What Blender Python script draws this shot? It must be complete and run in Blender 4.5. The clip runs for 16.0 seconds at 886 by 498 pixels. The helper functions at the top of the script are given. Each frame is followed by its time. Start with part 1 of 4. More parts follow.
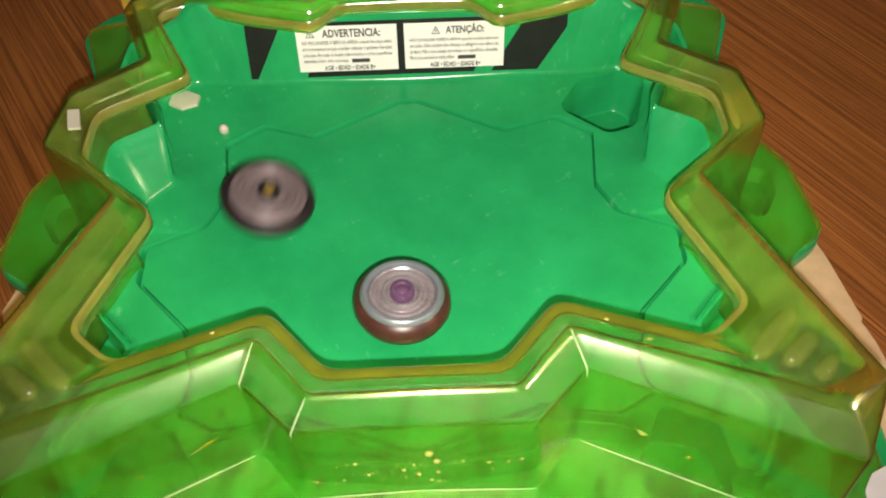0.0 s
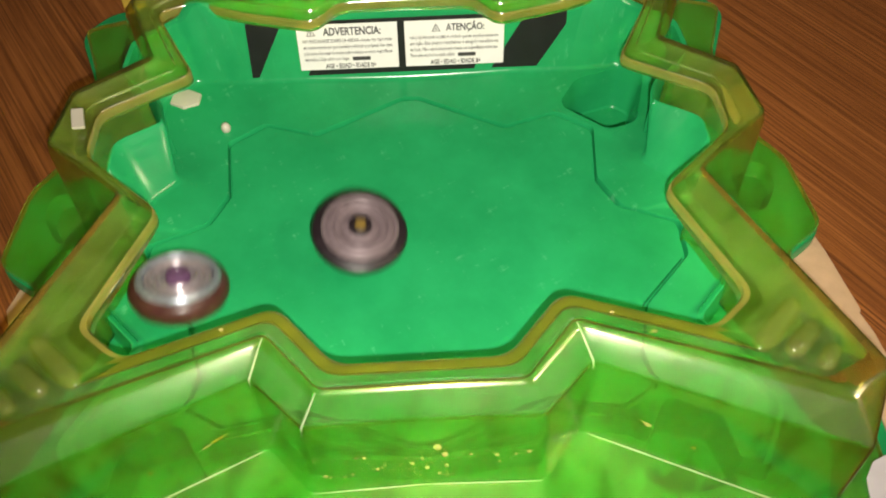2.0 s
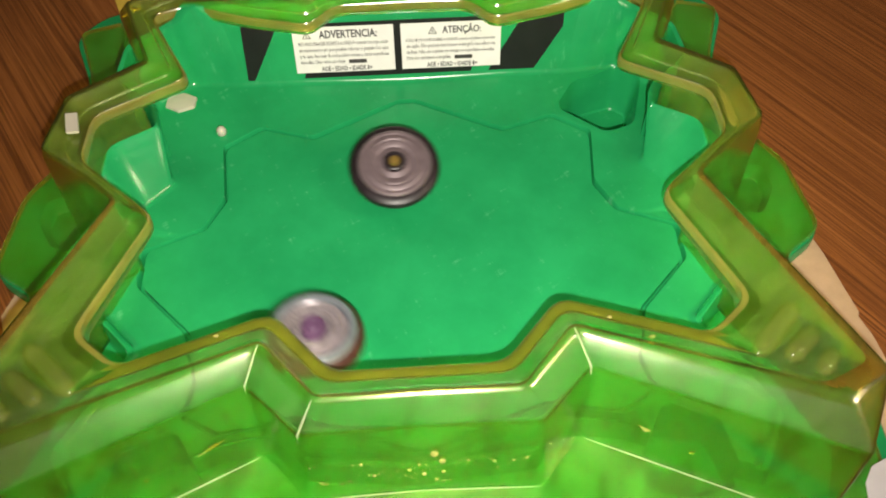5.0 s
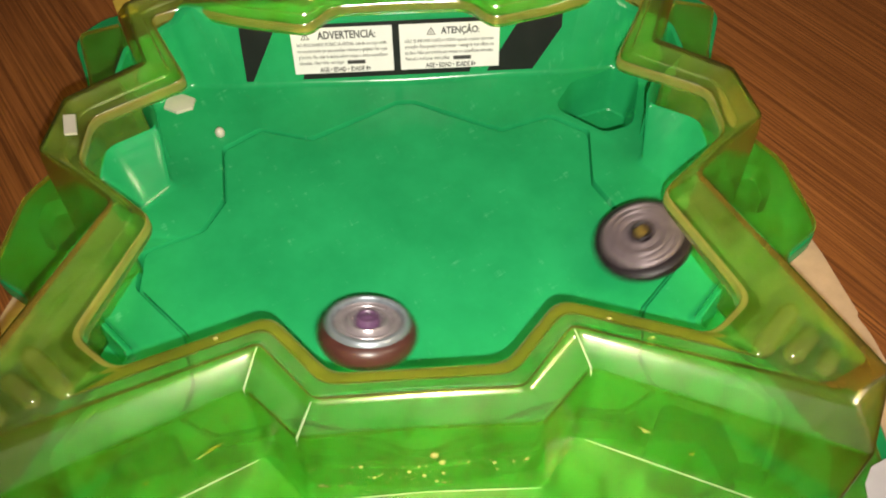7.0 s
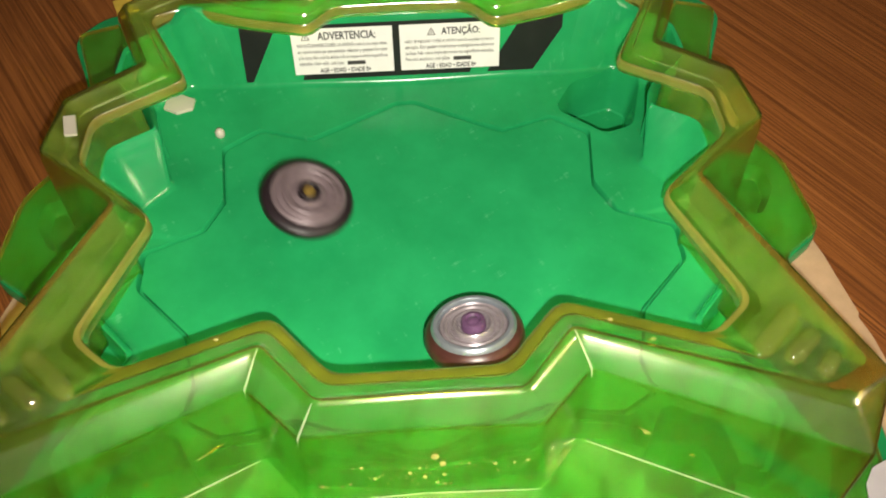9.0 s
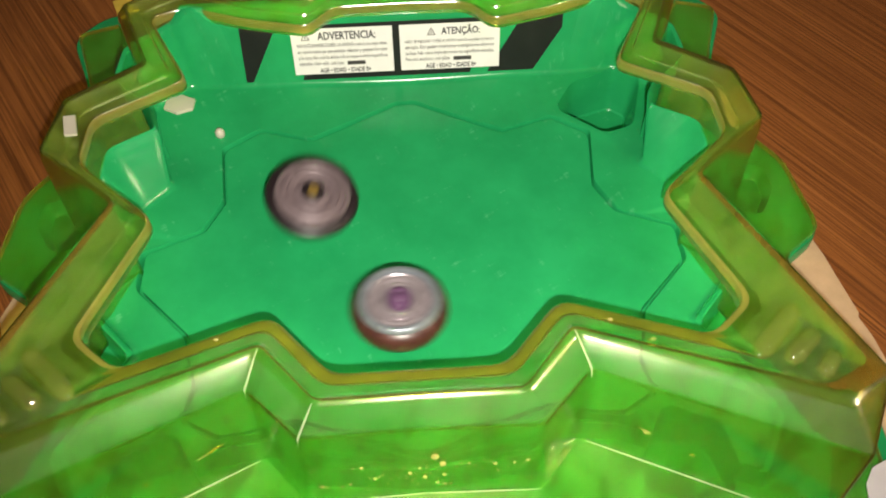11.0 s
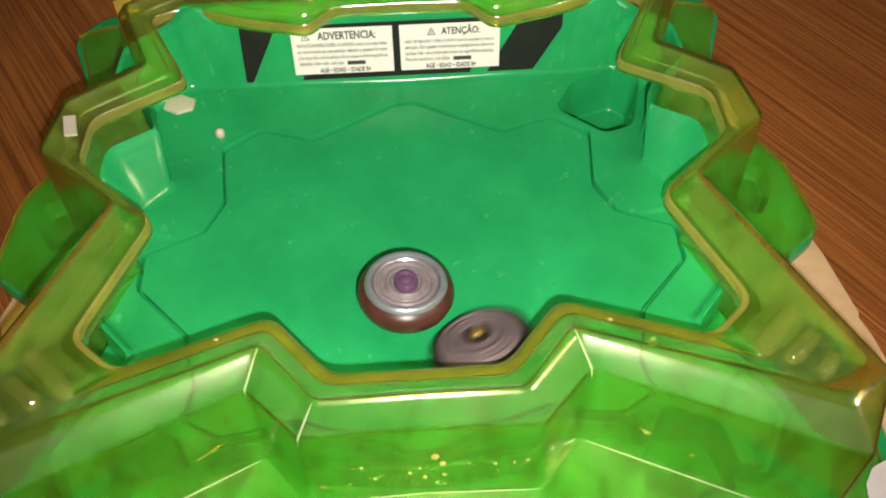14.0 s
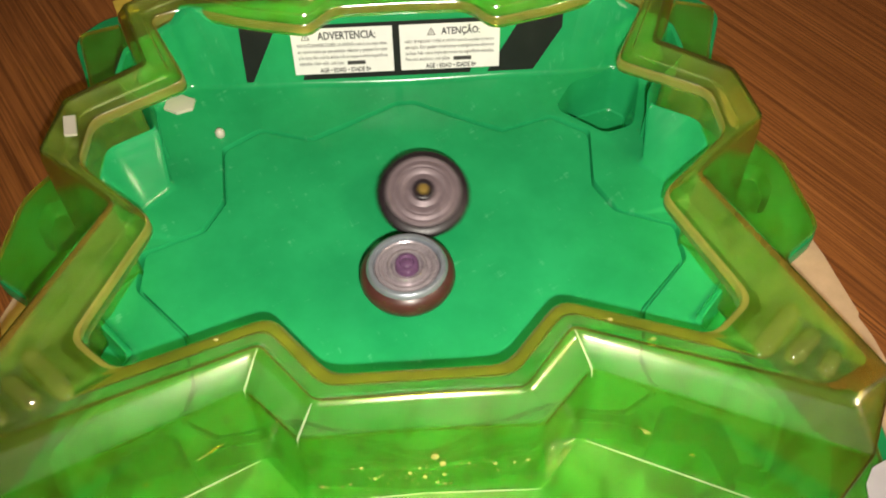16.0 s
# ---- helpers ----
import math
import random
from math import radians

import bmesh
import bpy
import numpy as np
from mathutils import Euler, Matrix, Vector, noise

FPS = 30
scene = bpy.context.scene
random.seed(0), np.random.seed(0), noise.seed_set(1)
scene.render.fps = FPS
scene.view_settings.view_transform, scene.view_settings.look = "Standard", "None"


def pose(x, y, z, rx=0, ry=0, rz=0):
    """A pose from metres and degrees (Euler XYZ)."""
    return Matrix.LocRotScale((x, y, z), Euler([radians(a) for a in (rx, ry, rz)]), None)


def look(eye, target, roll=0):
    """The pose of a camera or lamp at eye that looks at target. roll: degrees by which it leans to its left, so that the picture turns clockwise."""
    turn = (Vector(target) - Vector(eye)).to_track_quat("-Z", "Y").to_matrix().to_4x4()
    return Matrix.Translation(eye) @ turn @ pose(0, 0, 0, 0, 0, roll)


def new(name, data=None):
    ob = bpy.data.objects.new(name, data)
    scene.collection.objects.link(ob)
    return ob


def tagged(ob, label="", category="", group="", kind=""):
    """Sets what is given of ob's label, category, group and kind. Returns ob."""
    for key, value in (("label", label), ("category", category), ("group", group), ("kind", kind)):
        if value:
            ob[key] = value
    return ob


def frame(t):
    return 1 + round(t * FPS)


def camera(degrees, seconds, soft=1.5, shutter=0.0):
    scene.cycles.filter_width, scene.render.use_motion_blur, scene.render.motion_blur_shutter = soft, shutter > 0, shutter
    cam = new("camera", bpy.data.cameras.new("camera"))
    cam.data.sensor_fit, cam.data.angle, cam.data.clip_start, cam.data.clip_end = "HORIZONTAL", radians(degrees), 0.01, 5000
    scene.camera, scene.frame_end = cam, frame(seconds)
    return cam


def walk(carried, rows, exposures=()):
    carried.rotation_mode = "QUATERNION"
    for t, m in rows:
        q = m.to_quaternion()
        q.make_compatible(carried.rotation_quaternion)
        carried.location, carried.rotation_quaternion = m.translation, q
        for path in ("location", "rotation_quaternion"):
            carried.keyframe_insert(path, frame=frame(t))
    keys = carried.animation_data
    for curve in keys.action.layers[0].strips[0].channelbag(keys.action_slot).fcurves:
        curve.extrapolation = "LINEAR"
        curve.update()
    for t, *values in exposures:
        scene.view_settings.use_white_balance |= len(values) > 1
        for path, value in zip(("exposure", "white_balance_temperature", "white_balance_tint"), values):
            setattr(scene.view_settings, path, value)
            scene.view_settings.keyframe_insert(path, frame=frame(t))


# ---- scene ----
cam = camera(60.0, 16.0, soft=1.9, shutter=0.45)
walk(cam, [
    (0, look((0.0072, -0.2345, 0.3186), (0.0152, -0.0026, 0), -0.716)),
    (0.5, look((0.0076, -0.2336, 0.3189), (0.0151, -0.0022, 0), -0.811)),
    (1, look((0.0003, -0.2367, 0.3197), (0.0131, -0.0045, 0), -0.207)),
    (1.5, look((0.0012, -0.2365, 0.3198), (0.0130, -0.0047, 0), -0.493)),
    (2, look((0.0012, -0.2371, 0.3200), (0.0133, -0.0051, 0), -0.392)),
    (2.5, look((0.0043, -0.2361, 0.3196), (0.0153, -0.0043, 0), -0.608)),
    (3, look((0.0041, -0.2357, 0.3197), (0.0155, -0.0043, 0), -0.570)),
    (3.5, look((0.0025, -0.2345, 0.3202), (0.0147, -0.0031, 0), -0.511)),
    (4, look((0.0024, -0.2346, 0.3199), (0.0147, -0.0031, 0), -0.463)),
    (6.5, look((0.0014, -0.2333, 0.3200), (0.0155, -0.0020, 0), -0.250)),
    (7, look((0.0014, -0.2333, 0.3200), (0.0155, -0.0020, 0), -0.250)),
    (7.5, look((0.0020, -0.2333, 0.3199), (0.0154, -0.0021, 0), -0.408)),
    (8, look((0.0012, -0.2327, 0.3200), (0.0153, -0.0015, 0), -0.301)),
    (16, look((0.0012, -0.2327, 0.3200), (0.0153, -0.0015, 0), -0.301)),
])

# ---------------------------------------------------------------- light
world = bpy.data.worlds.new("room_light")
scene.world = world
world.use_nodes = True
world.node_tree.nodes["Background"].inputs["Color"].default_value = (1.0, 0.86, 0.68, 1)
world.node_tree.nodes["Background"].inputs["Strength"].default_value = 0.06
scene.view_settings.exposure = 0.0

# the small white lamp beside the lens
flash = new("flash_lamp", bpy.data.lights.new("flash_lamp", "SPOT"))
flash.data.spot_size, flash.data.spot_blend, flash.data.shadow_soft_size, flash.data.energy = radians(98), 1.0, 0.004, 10.5
flash.data.color = (1.0, 0.93, 0.80)
flash.matrix_world = look((0.010, -0.258, 0.313), (0.022, 0.065, 0))
# a warm bulb lamp standing to the right
room_lamp = new("room_lamp", bpy.data.lights.new("room_lamp", "POINT"))
room_lamp.data.shadow_soft_size, room_lamp.data.energy = 0.07, 12.5
room_lamp.data.color = (1.0, 0.80, 0.56)
room_lamp.matrix_world = pose(0.80, -0.32, 0.85)


# ---------------------------------------------------------------- materials
def mat(name):
    m = bpy.data.materials.new(name)
    m.use_nodes = True
    nt = m.node_tree
    return m, nt, nt.nodes["Principled BSDF"]


def node(nt, kind, **sets):
    n = nt.nodes.new(kind)
    for k, v in sets.items():
        n.inputs[k].default_value = v
    return n


def noise_tex(nt, scale, detail=4.0, stretch=None, rough=0.5):
    co = nt.nodes.new("ShaderNodeTexCoord")
    tx = node(nt, "ShaderNodeTexNoise", Scale=scale, Detail=detail, Roughness=rough)
    if stretch:
        mp = node(nt, "ShaderNodeMapping", Scale=tuple(1 / s for s in stretch[0]), Rotation=stretch[1])
        mp.vector_type = "TEXTURE"
        nt.links.new(co.outputs["Object"], mp.inputs["Vector"])
        nt.links.new(mp.outputs["Vector"], tx.inputs["Vector"])
    else:
        nt.links.new(co.outputs["Object"], tx.inputs["Vector"])
    return tx


def ramp(nt, src, stops):
    r = nt.nodes.new("ShaderNodeValToRGB")
    e = r.color_ramp.elements
    while len(e) < len(stops):
        e.new(0.5)
    for el, (pos, col) in zip(e, stops):
        el.position, el.color = pos, (*col, 1)
    nt.links.new(src, r.inputs["Fac"])
    return r


def bump(nt, src, b, strength, dist=0.001):
    n = node(nt, "ShaderNodeBump", Strength=strength, Distance=dist)
    nt.links.new(src, n.inputs["Height"])
    nt.links.new(n.outputs["Normal"], b.inputs["Normal"])
    return n


def plain(name, col, rough=0.4, metal=0.0, vary=0.15, scale=60.0, bumpy=0.05, coat=0.0):
    """A surface with a little mottling, uneven gloss and fine relief."""
    m, nt, b = mat(name)
    t = noise_tex(nt, scale, 5)
    lo = tuple(c * (1 - vary) for c in col)
    hi = tuple(min(1, c * (1 + vary)) for c in col)
    nt.links.new(ramp(nt, t.outputs["Fac"], [(0.3, lo), (0.7, hi)]).outputs["Color"], b.inputs["Base Color"])
    t2 = noise_tex(nt, scale * 9, 3)
    r = ramp(nt, t2.outputs["Fac"], [(0.3, (rough * 0.8,) * 3), (0.7, (rough * 1.2,) * 3)])
    nt.links.new(r.outputs["Color"], b.inputs["Roughness"])
    b.inputs["Metallic"].default_value = metal
    b.inputs["Coat Weight"].default_value = coat
    if bumpy:
        bump(nt, t2.outputs["Fac"], b, bumpy, 0.0004)
    return m


def green_plastic():
    m, nt, b = mat("green_plastic")
    big = noise_tex(nt, 20, 7, None, 0.62)
    base = ramp(nt, big.outputs["Fac"], [(0.32, (0.011, 0.262, 0.084)), (0.66, (0.018, 0.338, 0.112))])
    # pale rubbed scuffs, thin and long
    s1 = noise_tex(nt, 30, 8, ((1, 7, 1), (0, 0, 0.5)), 0.7)
    s2 = noise_tex(nt, 24, 8, ((8, 1, 1), (0, 0, 0.4)), 0.7)
    mx = nt.nodes.new("ShaderNodeMath")
    mx.operation = "MULTIPLY"
    nt.links.new(s1.outputs["Fac"], mx.inputs[0])
    nt.links.new(s2.outputs["Fac"], mx.inputs[1])
    scuff = ramp(nt, mx.outputs[0], [(0.33, (0, 0, 0)), (0.46, (0.6, 0.6, 0.6))])
    mix = nt.nodes.new("ShaderNodeMixRGB")
    nt.links.new(scuff.outputs["Color"], mix.inputs["Fac"])
    nt.links.new(base.outputs["Color"], mix.inputs["Color1"])
    mix.inputs["Color2"].default_value = (0.12, 0.48, 0.24, 1)
    nt.links.new(mix.outputs["Color"], b.inputs["Base Color"])
    fine = noise_tex(nt, 900, 2)
    rr = ramp(nt, s1.outputs["Fac"], [(0.3, (0.15,) * 3), (0.7, (0.27,) * 3)])
    nt.links.new(rr.outputs["Color"], b.inputs["Roughness"])
    bump(nt, fine.outputs["Fac"], b, 0.05, 0.0004)
    b.inputs["Coat Weight"].default_value, b.inputs["Coat Roughness"].default_value = 0.0, 0.2
    b.inputs["Specular IOR Level"].default_value = 0.42
    return m


def clear_plastic(name, tint, glow, gloss_rough, haze_low, haze_high):
    """Tinted clear plastic wall: light passes coloured, the skin mirrors, a part of it scatters."""
    m, nt, b = mat(name)
    nt.nodes.remove(b)
    out = nt.nodes["Material Output"]
    wob = noise_tex(nt, 45, 3)
    bp = node(nt, "ShaderNodeBump", Strength=0.12, Distance=0.002)
    nt.links.new(wob.outputs["Fac"], bp.inputs["Height"])
    tr = node(nt, "ShaderNodeBsdfTransparent", Color=(*tint, 1))
    df = node(nt, "ShaderNodeBsdfDiffuse", Color=(*glow, 1))
    tl = node(nt, "ShaderNodeBsdfTranslucent", Color=(*glow, 1))
    half = node(nt, "ShaderNodeMixShader", Fac=0.5)
    nt.links.new(df.outputs[0], half.inputs[1])
    nt.links.new(tl.outputs[0], half.inputs[2])
    body = nt.nodes.new("ShaderNodeMixShader")
    haze = noise_tex(nt, 30, 8, ((1, 2.5, 2.5), (0, 0, 0.3)), 0.68)
    hz = ramp(nt, haze.outputs["Fac"], [(0.38, (haze_low,) * 3), (0.66, (haze_high,) * 3)])
    nt.links.new(hz.outputs["Color"], body.inputs["Fac"])
    # flow marks in the moulding: the tint runs thicker and thinner
    flow = noise_tex(nt, 42, 8, ((2.6, 1, 0.8), (0, 0, -0.35)), 0.68)
    deep = ramp(nt, flow.outputs["Fac"], [(0.40, (tint[0] ** 2.6, tint[1] ** 2.1, tint[2] ** 2.0)), (0.47, (tint[0] ** 1.4, tint[1] ** 1.3, tint[2] ** 1.3)), (0.56, tint)])
    nt.links.new(deep.outputs["Color"], tr.inputs["Color"])
    nt.links.new(tr.outputs[0], body.inputs[1])
    nt.links.new(half.outputs[0], body.inputs[2])
    gl = node(nt, "ShaderNodeBsdfGlossy", Color=(1, 1, 1, 1), Roughness=gloss_rough)
    nt.links.new(bp.outputs["Normal"], gl.inputs["Normal"])
    lw = node(nt, "ShaderNodeLayerWeight", Blend=0.5)
    nt.links.new(bp.outputs["Normal"], lw.inputs["Normal"])
    pw = nt.nodes.new("ShaderNodeMath")
    pw.operation = "POWER"
    pw.inputs[1].default_value = 4.5
    nt.links.new(lw.outputs["Facing"], pw.inputs[0])
    fr = nt.nodes.new("ShaderNodeMath")
    fr.operation = "MULTIPLY_ADD"
    fr.inputs[1].default_value, fr.inputs[2].default_value = 0.7, 0.06
    nt.links.new(pw.outputs[0], fr.inputs[0])
    top = nt.nodes.new("ShaderNodeMixShader")
    nt.links.new(fr.outputs[0], top.inputs["Fac"])
    nt.links.new(body.outputs[0], top.inputs[1])
    nt.links.new(gl.outputs[0], top.inputs[2])
    nt.links.new(top.outputs[0], out.inputs["Surface"])
    return m


def wood():
    m, nt, b = mat("varnished_wood")
    turn = (0, 0, radians(GRAIN_TURN))
    fine = noise_tex(nt, 12, 10, ((0.7, 70, 1), turn), 0.66)
    wide = noise_tex(nt, 6, 5, ((0.6, 26, 1), turn), 0.55)
    mx = nt.nodes.new("ShaderNodeMath")
    mx.operation = "MULTIPLY_ADD"
    nt.links.new(wide.outputs["Fac"], mx.inputs[0])
    mx.inputs[1].default_value = 0.20
    sc = nt.nodes.new("ShaderNodeMath")
    sc.operation = "MULTIPLY"
    sc.inputs[1].default_value = 0.84
    nt.links.new(fine.outputs["Fac"], sc.inputs[0])
    nt.links.new(sc.outputs[0], mx.inputs[2])
    c = ramp(nt, mx.outputs[0], [(0.38, (0.105, 0.034, 0.009)), (0.47, (0.19, 0.062, 0.016)), (0.54, (0.29, 0.100, 0.026)), (0.66, (0.40, 0.150, 0.042))])
    nt.links.new(c.outputs["Color"], b.inputs["Base Color"])
    r = ramp(nt, fine.outputs["Fac"], [(0.3, (0.42,) * 3), (0.7, (0.30,) * 3)])
    nt.links.new(r.outputs["Color"], b.inputs["Roughness"])
    bump(nt, fine.outputs["Fac"], b, 0.12, 0.001)
    return m


GRAIN_TURN = -58.0


def glass_plastic(name, tint, glow, rough, haze_low, haze_high):
    """Tinted clear plastic that bends light, with a slight milky scatter and moulding waves."""
    m, nt, b = mat(name)
    nt.nodes.remove(b)
    out = nt.nodes["Material Output"]
    wob = noise_tex(nt, 38, 3)
    long = noise_tex(nt, 60, 5, ((1, 1, 9), (0, 0.25, 0)), 0.6)
    both = nt.nodes.new("ShaderNodeMath")
    both.operation = "MULTIPLY_ADD"
    both.inputs[1].default_value = 0.35
    nt.links.new(long.outputs["Fac"], both.inputs[0])
    nt.links.new(wob.outputs["Fac"], both.inputs[2])
    bp = node(nt, "ShaderNodeBump", Strength=0.06, Distance=0.002)
    nt.links.new(both.outputs[0], bp.inputs["Height"])
    gs = node(nt, "ShaderNodeBsdfGlass", Color=(*tint, 1), Roughness=rough, IOR=1.47)
    nt.links.new(bp.outputs["Normal"], gs.inputs["Normal"])
    df = node(nt, "ShaderNodeBsdfDiffuse", Color=(*glow, 1))
    tl = node(nt, "ShaderNodeBsdfTranslucent", Color=(*glow, 1))
    half = node(nt, "ShaderNodeMixShader", Fac=0.5)
    nt.links.new(df.outputs[0], half.inputs[1])
    nt.links.new(tl.outputs[0], half.inputs[2])
    haze = noise_tex(nt, 26, 6)
    hz = ramp(nt, haze.outputs["Fac"], [(0.35, (haze_low,) * 3), (0.75, (haze_high,) * 3)])
    body = nt.nodes.new("ShaderNodeMixShader")
    nt.links.new(hz.outputs["Color"], body.inputs["Fac"])
    sheen = node(nt, "ShaderNodeBsdfGlossy", Color=(1, 1, 1, 1), Roughness=0.20)
    skin = node(nt, "ShaderNodeMixShader", Fac=0.07)
    nt.links.new(gs.outputs[0], skin.inputs[1])
    nt.links.new(sheen.outputs[0], skin.inputs[2])
    nt.links.new(skin.outputs[0], body.inputs[1])
    nt.links.new(half.outputs[0], body.inputs[2])
    nt.links.new(body.outputs[0], out.inputs["Surface"])
    return m


GREEN = green_plastic()
GLASS = glass_plastic("clear_lime_glassy_plastic", (0.995, 0.995, 0.93), (0.40, 0.82, 0.06), 0.0, 0.01, 0.03)
CLEAR = clear_plastic("clear_lime_plastic", (0.84, 0.80, 0.42), (0.36, 0.46, 0.05), 0.10, 0.02, 0.10)
BEVEL = clear_plastic("scratched_clear_plastic", (0.80, 0.78, 0.46), (0.56, 0.68, 0.36), 0.20, 0.01, 0.12)
# darker copy of CLEAR, toning down the flash on the low front faces
DEEP = clear_plastic("darkened_clear_plastic", (0.77, 0.72, 0.30), (0.38, 0.48, 0.05), 0.07, 0.01, 0.08)
SCUFFED = clear_plastic("scuffed_clear_plastic", (0.90, 0.92, 0.48), (0.44, 0.64, 0.12), 0.14, 0.06, 0.24)
RIB = clear_plastic("clear_pale_rib", (0.92, 0.90, 0.55), (0.56, 0.62, 0.18), 0.08, 0.14, 0.26)
# orange put into the side ridge for the wood seen through it
WOOD_TINT_EDGE = clear_plastic("clear_orange_edge", (0.62, 0.36, 0.10), (0.46, 0.24, 0.03), 0.10, 0.22, 0.40)
# amber edge, its colour lightened to carry the lip's pale highlights
EDGE = clear_plastic("amber_edge_highlight", (0.60, 0.50, 0.14), (0.56, 0.47, 0.11), 0.10, 0.40, 0.58)
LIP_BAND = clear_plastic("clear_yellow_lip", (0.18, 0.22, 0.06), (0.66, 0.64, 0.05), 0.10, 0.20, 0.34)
WOOD = wood()
WALLPAINT = plain("wall_paint", (0.76, 0.73, 0.66), 0.8, vary=0.05, scale=8)
CEILING = plain("ceiling_paint", (0.7, 0.66, 0.6), 0.8, vary=0.05, scale=8)
WHITE = plain("white_plastic", (0.56, 0.53, 0.43), 0.4, vary=0.06, scale=80)
PAPER = plain("white_label_paper", (0.80, 0.79, 0.77), 0.55, vary=0.03, scale=120)
BLACK = plain("black_print", (0.012, 0.012, 0.013), 0.35, vary=0.2, scale=90)
INK = plain("dark_ink", (0.02, 0.02, 0.022), 0.5, vary=0.1, scale=200)
INK_SOFT = plain("grey_ink", (0.045, 0.042, 0.042), 0.5, vary=0.1, scale=200)
CARD = plain("beige_card", (0.55, 0.38, 0.24), 0.8, vary=0.12, scale=70, bumpy=0.2)
SHEET = plain("pale_paper", (0.62, 0.60, 0.66), 0.7, vary=0.05, scale=60)
STEEL = plain("worn_steel", (0.42, 0.37, 0.40), 0.28, metal=0.6, vary=0.15, scale=240)
STEEL_BLUE = plain("bluish_steel", (0.32, 0.36, 0.41), 0.32, metal=0.6, vary=0.15, scale=240)
MAUVE = plain("mauve_grey_metal", (0.168, 0.128, 0.142), 0.50, metal=0.3, vary=0.15, scale=240)
MAROON = plain("dark_red_plastic", (0.060, 0.020, 0.016), 0.35, vary=0.25, scale=160)
PURPLE = plain("purple_plastic", (0.11, 0.055, 0.115), 0.28, vary=0.2, scale=200)
DARK = plain("black_rubbed_metal", (0.013, 0.008, 0.011), 0.42, metal=0.0, vary=0.3, scale=200)
GOLD = plain("gold_plastic", (0.30, 0.20, 0.05), 0.32, metal=0.5, vary=0.2, scale=200)


# ---------------------------------------------------------------- mesh helpers
def link_mesh(name, bm, material, smooth=35):
    me = bpy.data.meshes.new(name)
    bmesh.ops.recalc_face_normals(bm, faces=bm.faces)
    bm.to_mesh(me)
    bm.free()
    for m in material if isinstance(material, (list, tuple)) else [material]:
        me.materials.append(m)
    if smooth:
        me.polygons.foreach_set("use_smooth", [True] * len(me.polygons))
        me.set_sharp_from_angle(angle=radians(smooth))
    return new(name, me)


def part(name, bm, material, parent, label="", smooth=35):
    ob = link_mesh(name, bm, material, smooth)
    ob.parent = parent
    if label:
        ob["label"] = label
    return ob


def empty(name, m=None):
    ob = new(name)
    ob.empty_display_size = 0.02
    if m:
        ob.matrix_basis = m
    return ob


def box(x0, x1, y0, y1, z0, z1, edge=0.0):
    bm = bmesh.new()
    bmesh.ops.create_cube(bm, size=1)
    for v in bm.verts:
        v.co = ((x0 + x1) / 2 + v.co.x * (x1 - x0), (y0 + y1) / 2 + v.co.y * (y1 - y0), (z0 + z1) / 2 + v.co.z * (z1 - z0))
    if edge:
        bmesh.ops.bevel(bm, geom=bm.edges[:], offset=edge, segments=2, affect="EDGES", profile=0.6)
    return bm


def prism(pts, z0, z1, edge=0.0):
    bm = bmesh.new()
    a = [bm.verts.new((x, y, z0)) for x, y in pts]
    b = [bm.verts.new((x, y, z1)) for x, y in pts]
    n = len(pts)
    bm.faces.new(a[::-1])
    top = bm.faces.new(b)
    for i in range(n):
        bm.faces.new((a[i], a[(i + 1) % n], b[(i + 1) % n], b[i]))
    if edge:
        bmesh.ops.bevel(bm, geom=top.edges[:], offset=edge, segments=2, affect="EDGES", profile=0.6)
    return bm


def lathe(profile, seg=56):
    """Turn (radius, height) pairs round the z axis."""
    bm = bmesh.new()
    rings = []
    for r, z in profile:
        if r < 1e-6:
            rings.append([bm.verts.new((0, 0, z))])
        else:
            rings.append([bm.verts.new((r * math.cos(2 * math.pi * i / seg), r * math.sin(2 * math.pi * i / seg), z)) for i in range(seg)])
    for a, b in zip(rings, rings[1:]):
        for i in range(seg):
            j = (i + 1) % seg
            if len(a) == 1 and len(b) == 1:
                continue
            if len(a) == 1:
                bm.faces.new((a[0], b[i], b[j]))
            elif len(b) == 1:
                bm.faces.new((a[i], a[j], b[0]))
            else:
                bm.faces.new((a[i], a[j], b[j], b[i]))
    return bm


def rounded(pts, radius, steps=5):
    """A closed polygon with its corners rounded."""
    out, n = [], len(pts)
    for i in range(n):
        p, a, b = Vector(pts[i]), Vector(pts[i - 1]), Vector(pts[(i + 1) % n])
        u, v = a - p, b - p
        d = min(radius, u.length * 0.45, v.length * 0.45)
        u, v = p + u.normalized() * d, p + v.normalized() * d
        for k in range(steps + 1):
            t = k / steps
            q = u * (1 - t) ** 2 + p * 2 * t * (1 - t) + v * t * t
            out.append((q.x, q.y))
    return out


def mirrored(half):
    """A closed outline from its right half, which runs from the back middle to the front middle."""
    left = [(-x, y) for x, y in reversed(half) if x > 1e-6]
    return half + left


def offset(pts, d):
    """The outline moved outwards by d; it runs clockwise seen from above."""
    out, n = [], len(pts)
    for i in range(n):
        a, p, b = Vector(pts[i - 1]), Vector(pts[i]), Vector(pts[(i + 1) % n])
        u, v = (p - a).normalized(), (b - p).normalized()
        nu, nv = Vector((-u.y, u.x)), Vector((-v.y, v.x))
        m = (nu + nv)
        m = m / max(0.35, m.dot(nu)) if m.length > 1e-6 else nu
        out.append((p.x + m.x * d, p.y + m.y * d))
    return out


# ---------------------------------------------------------------- the room
TABLE_Z = -0.028


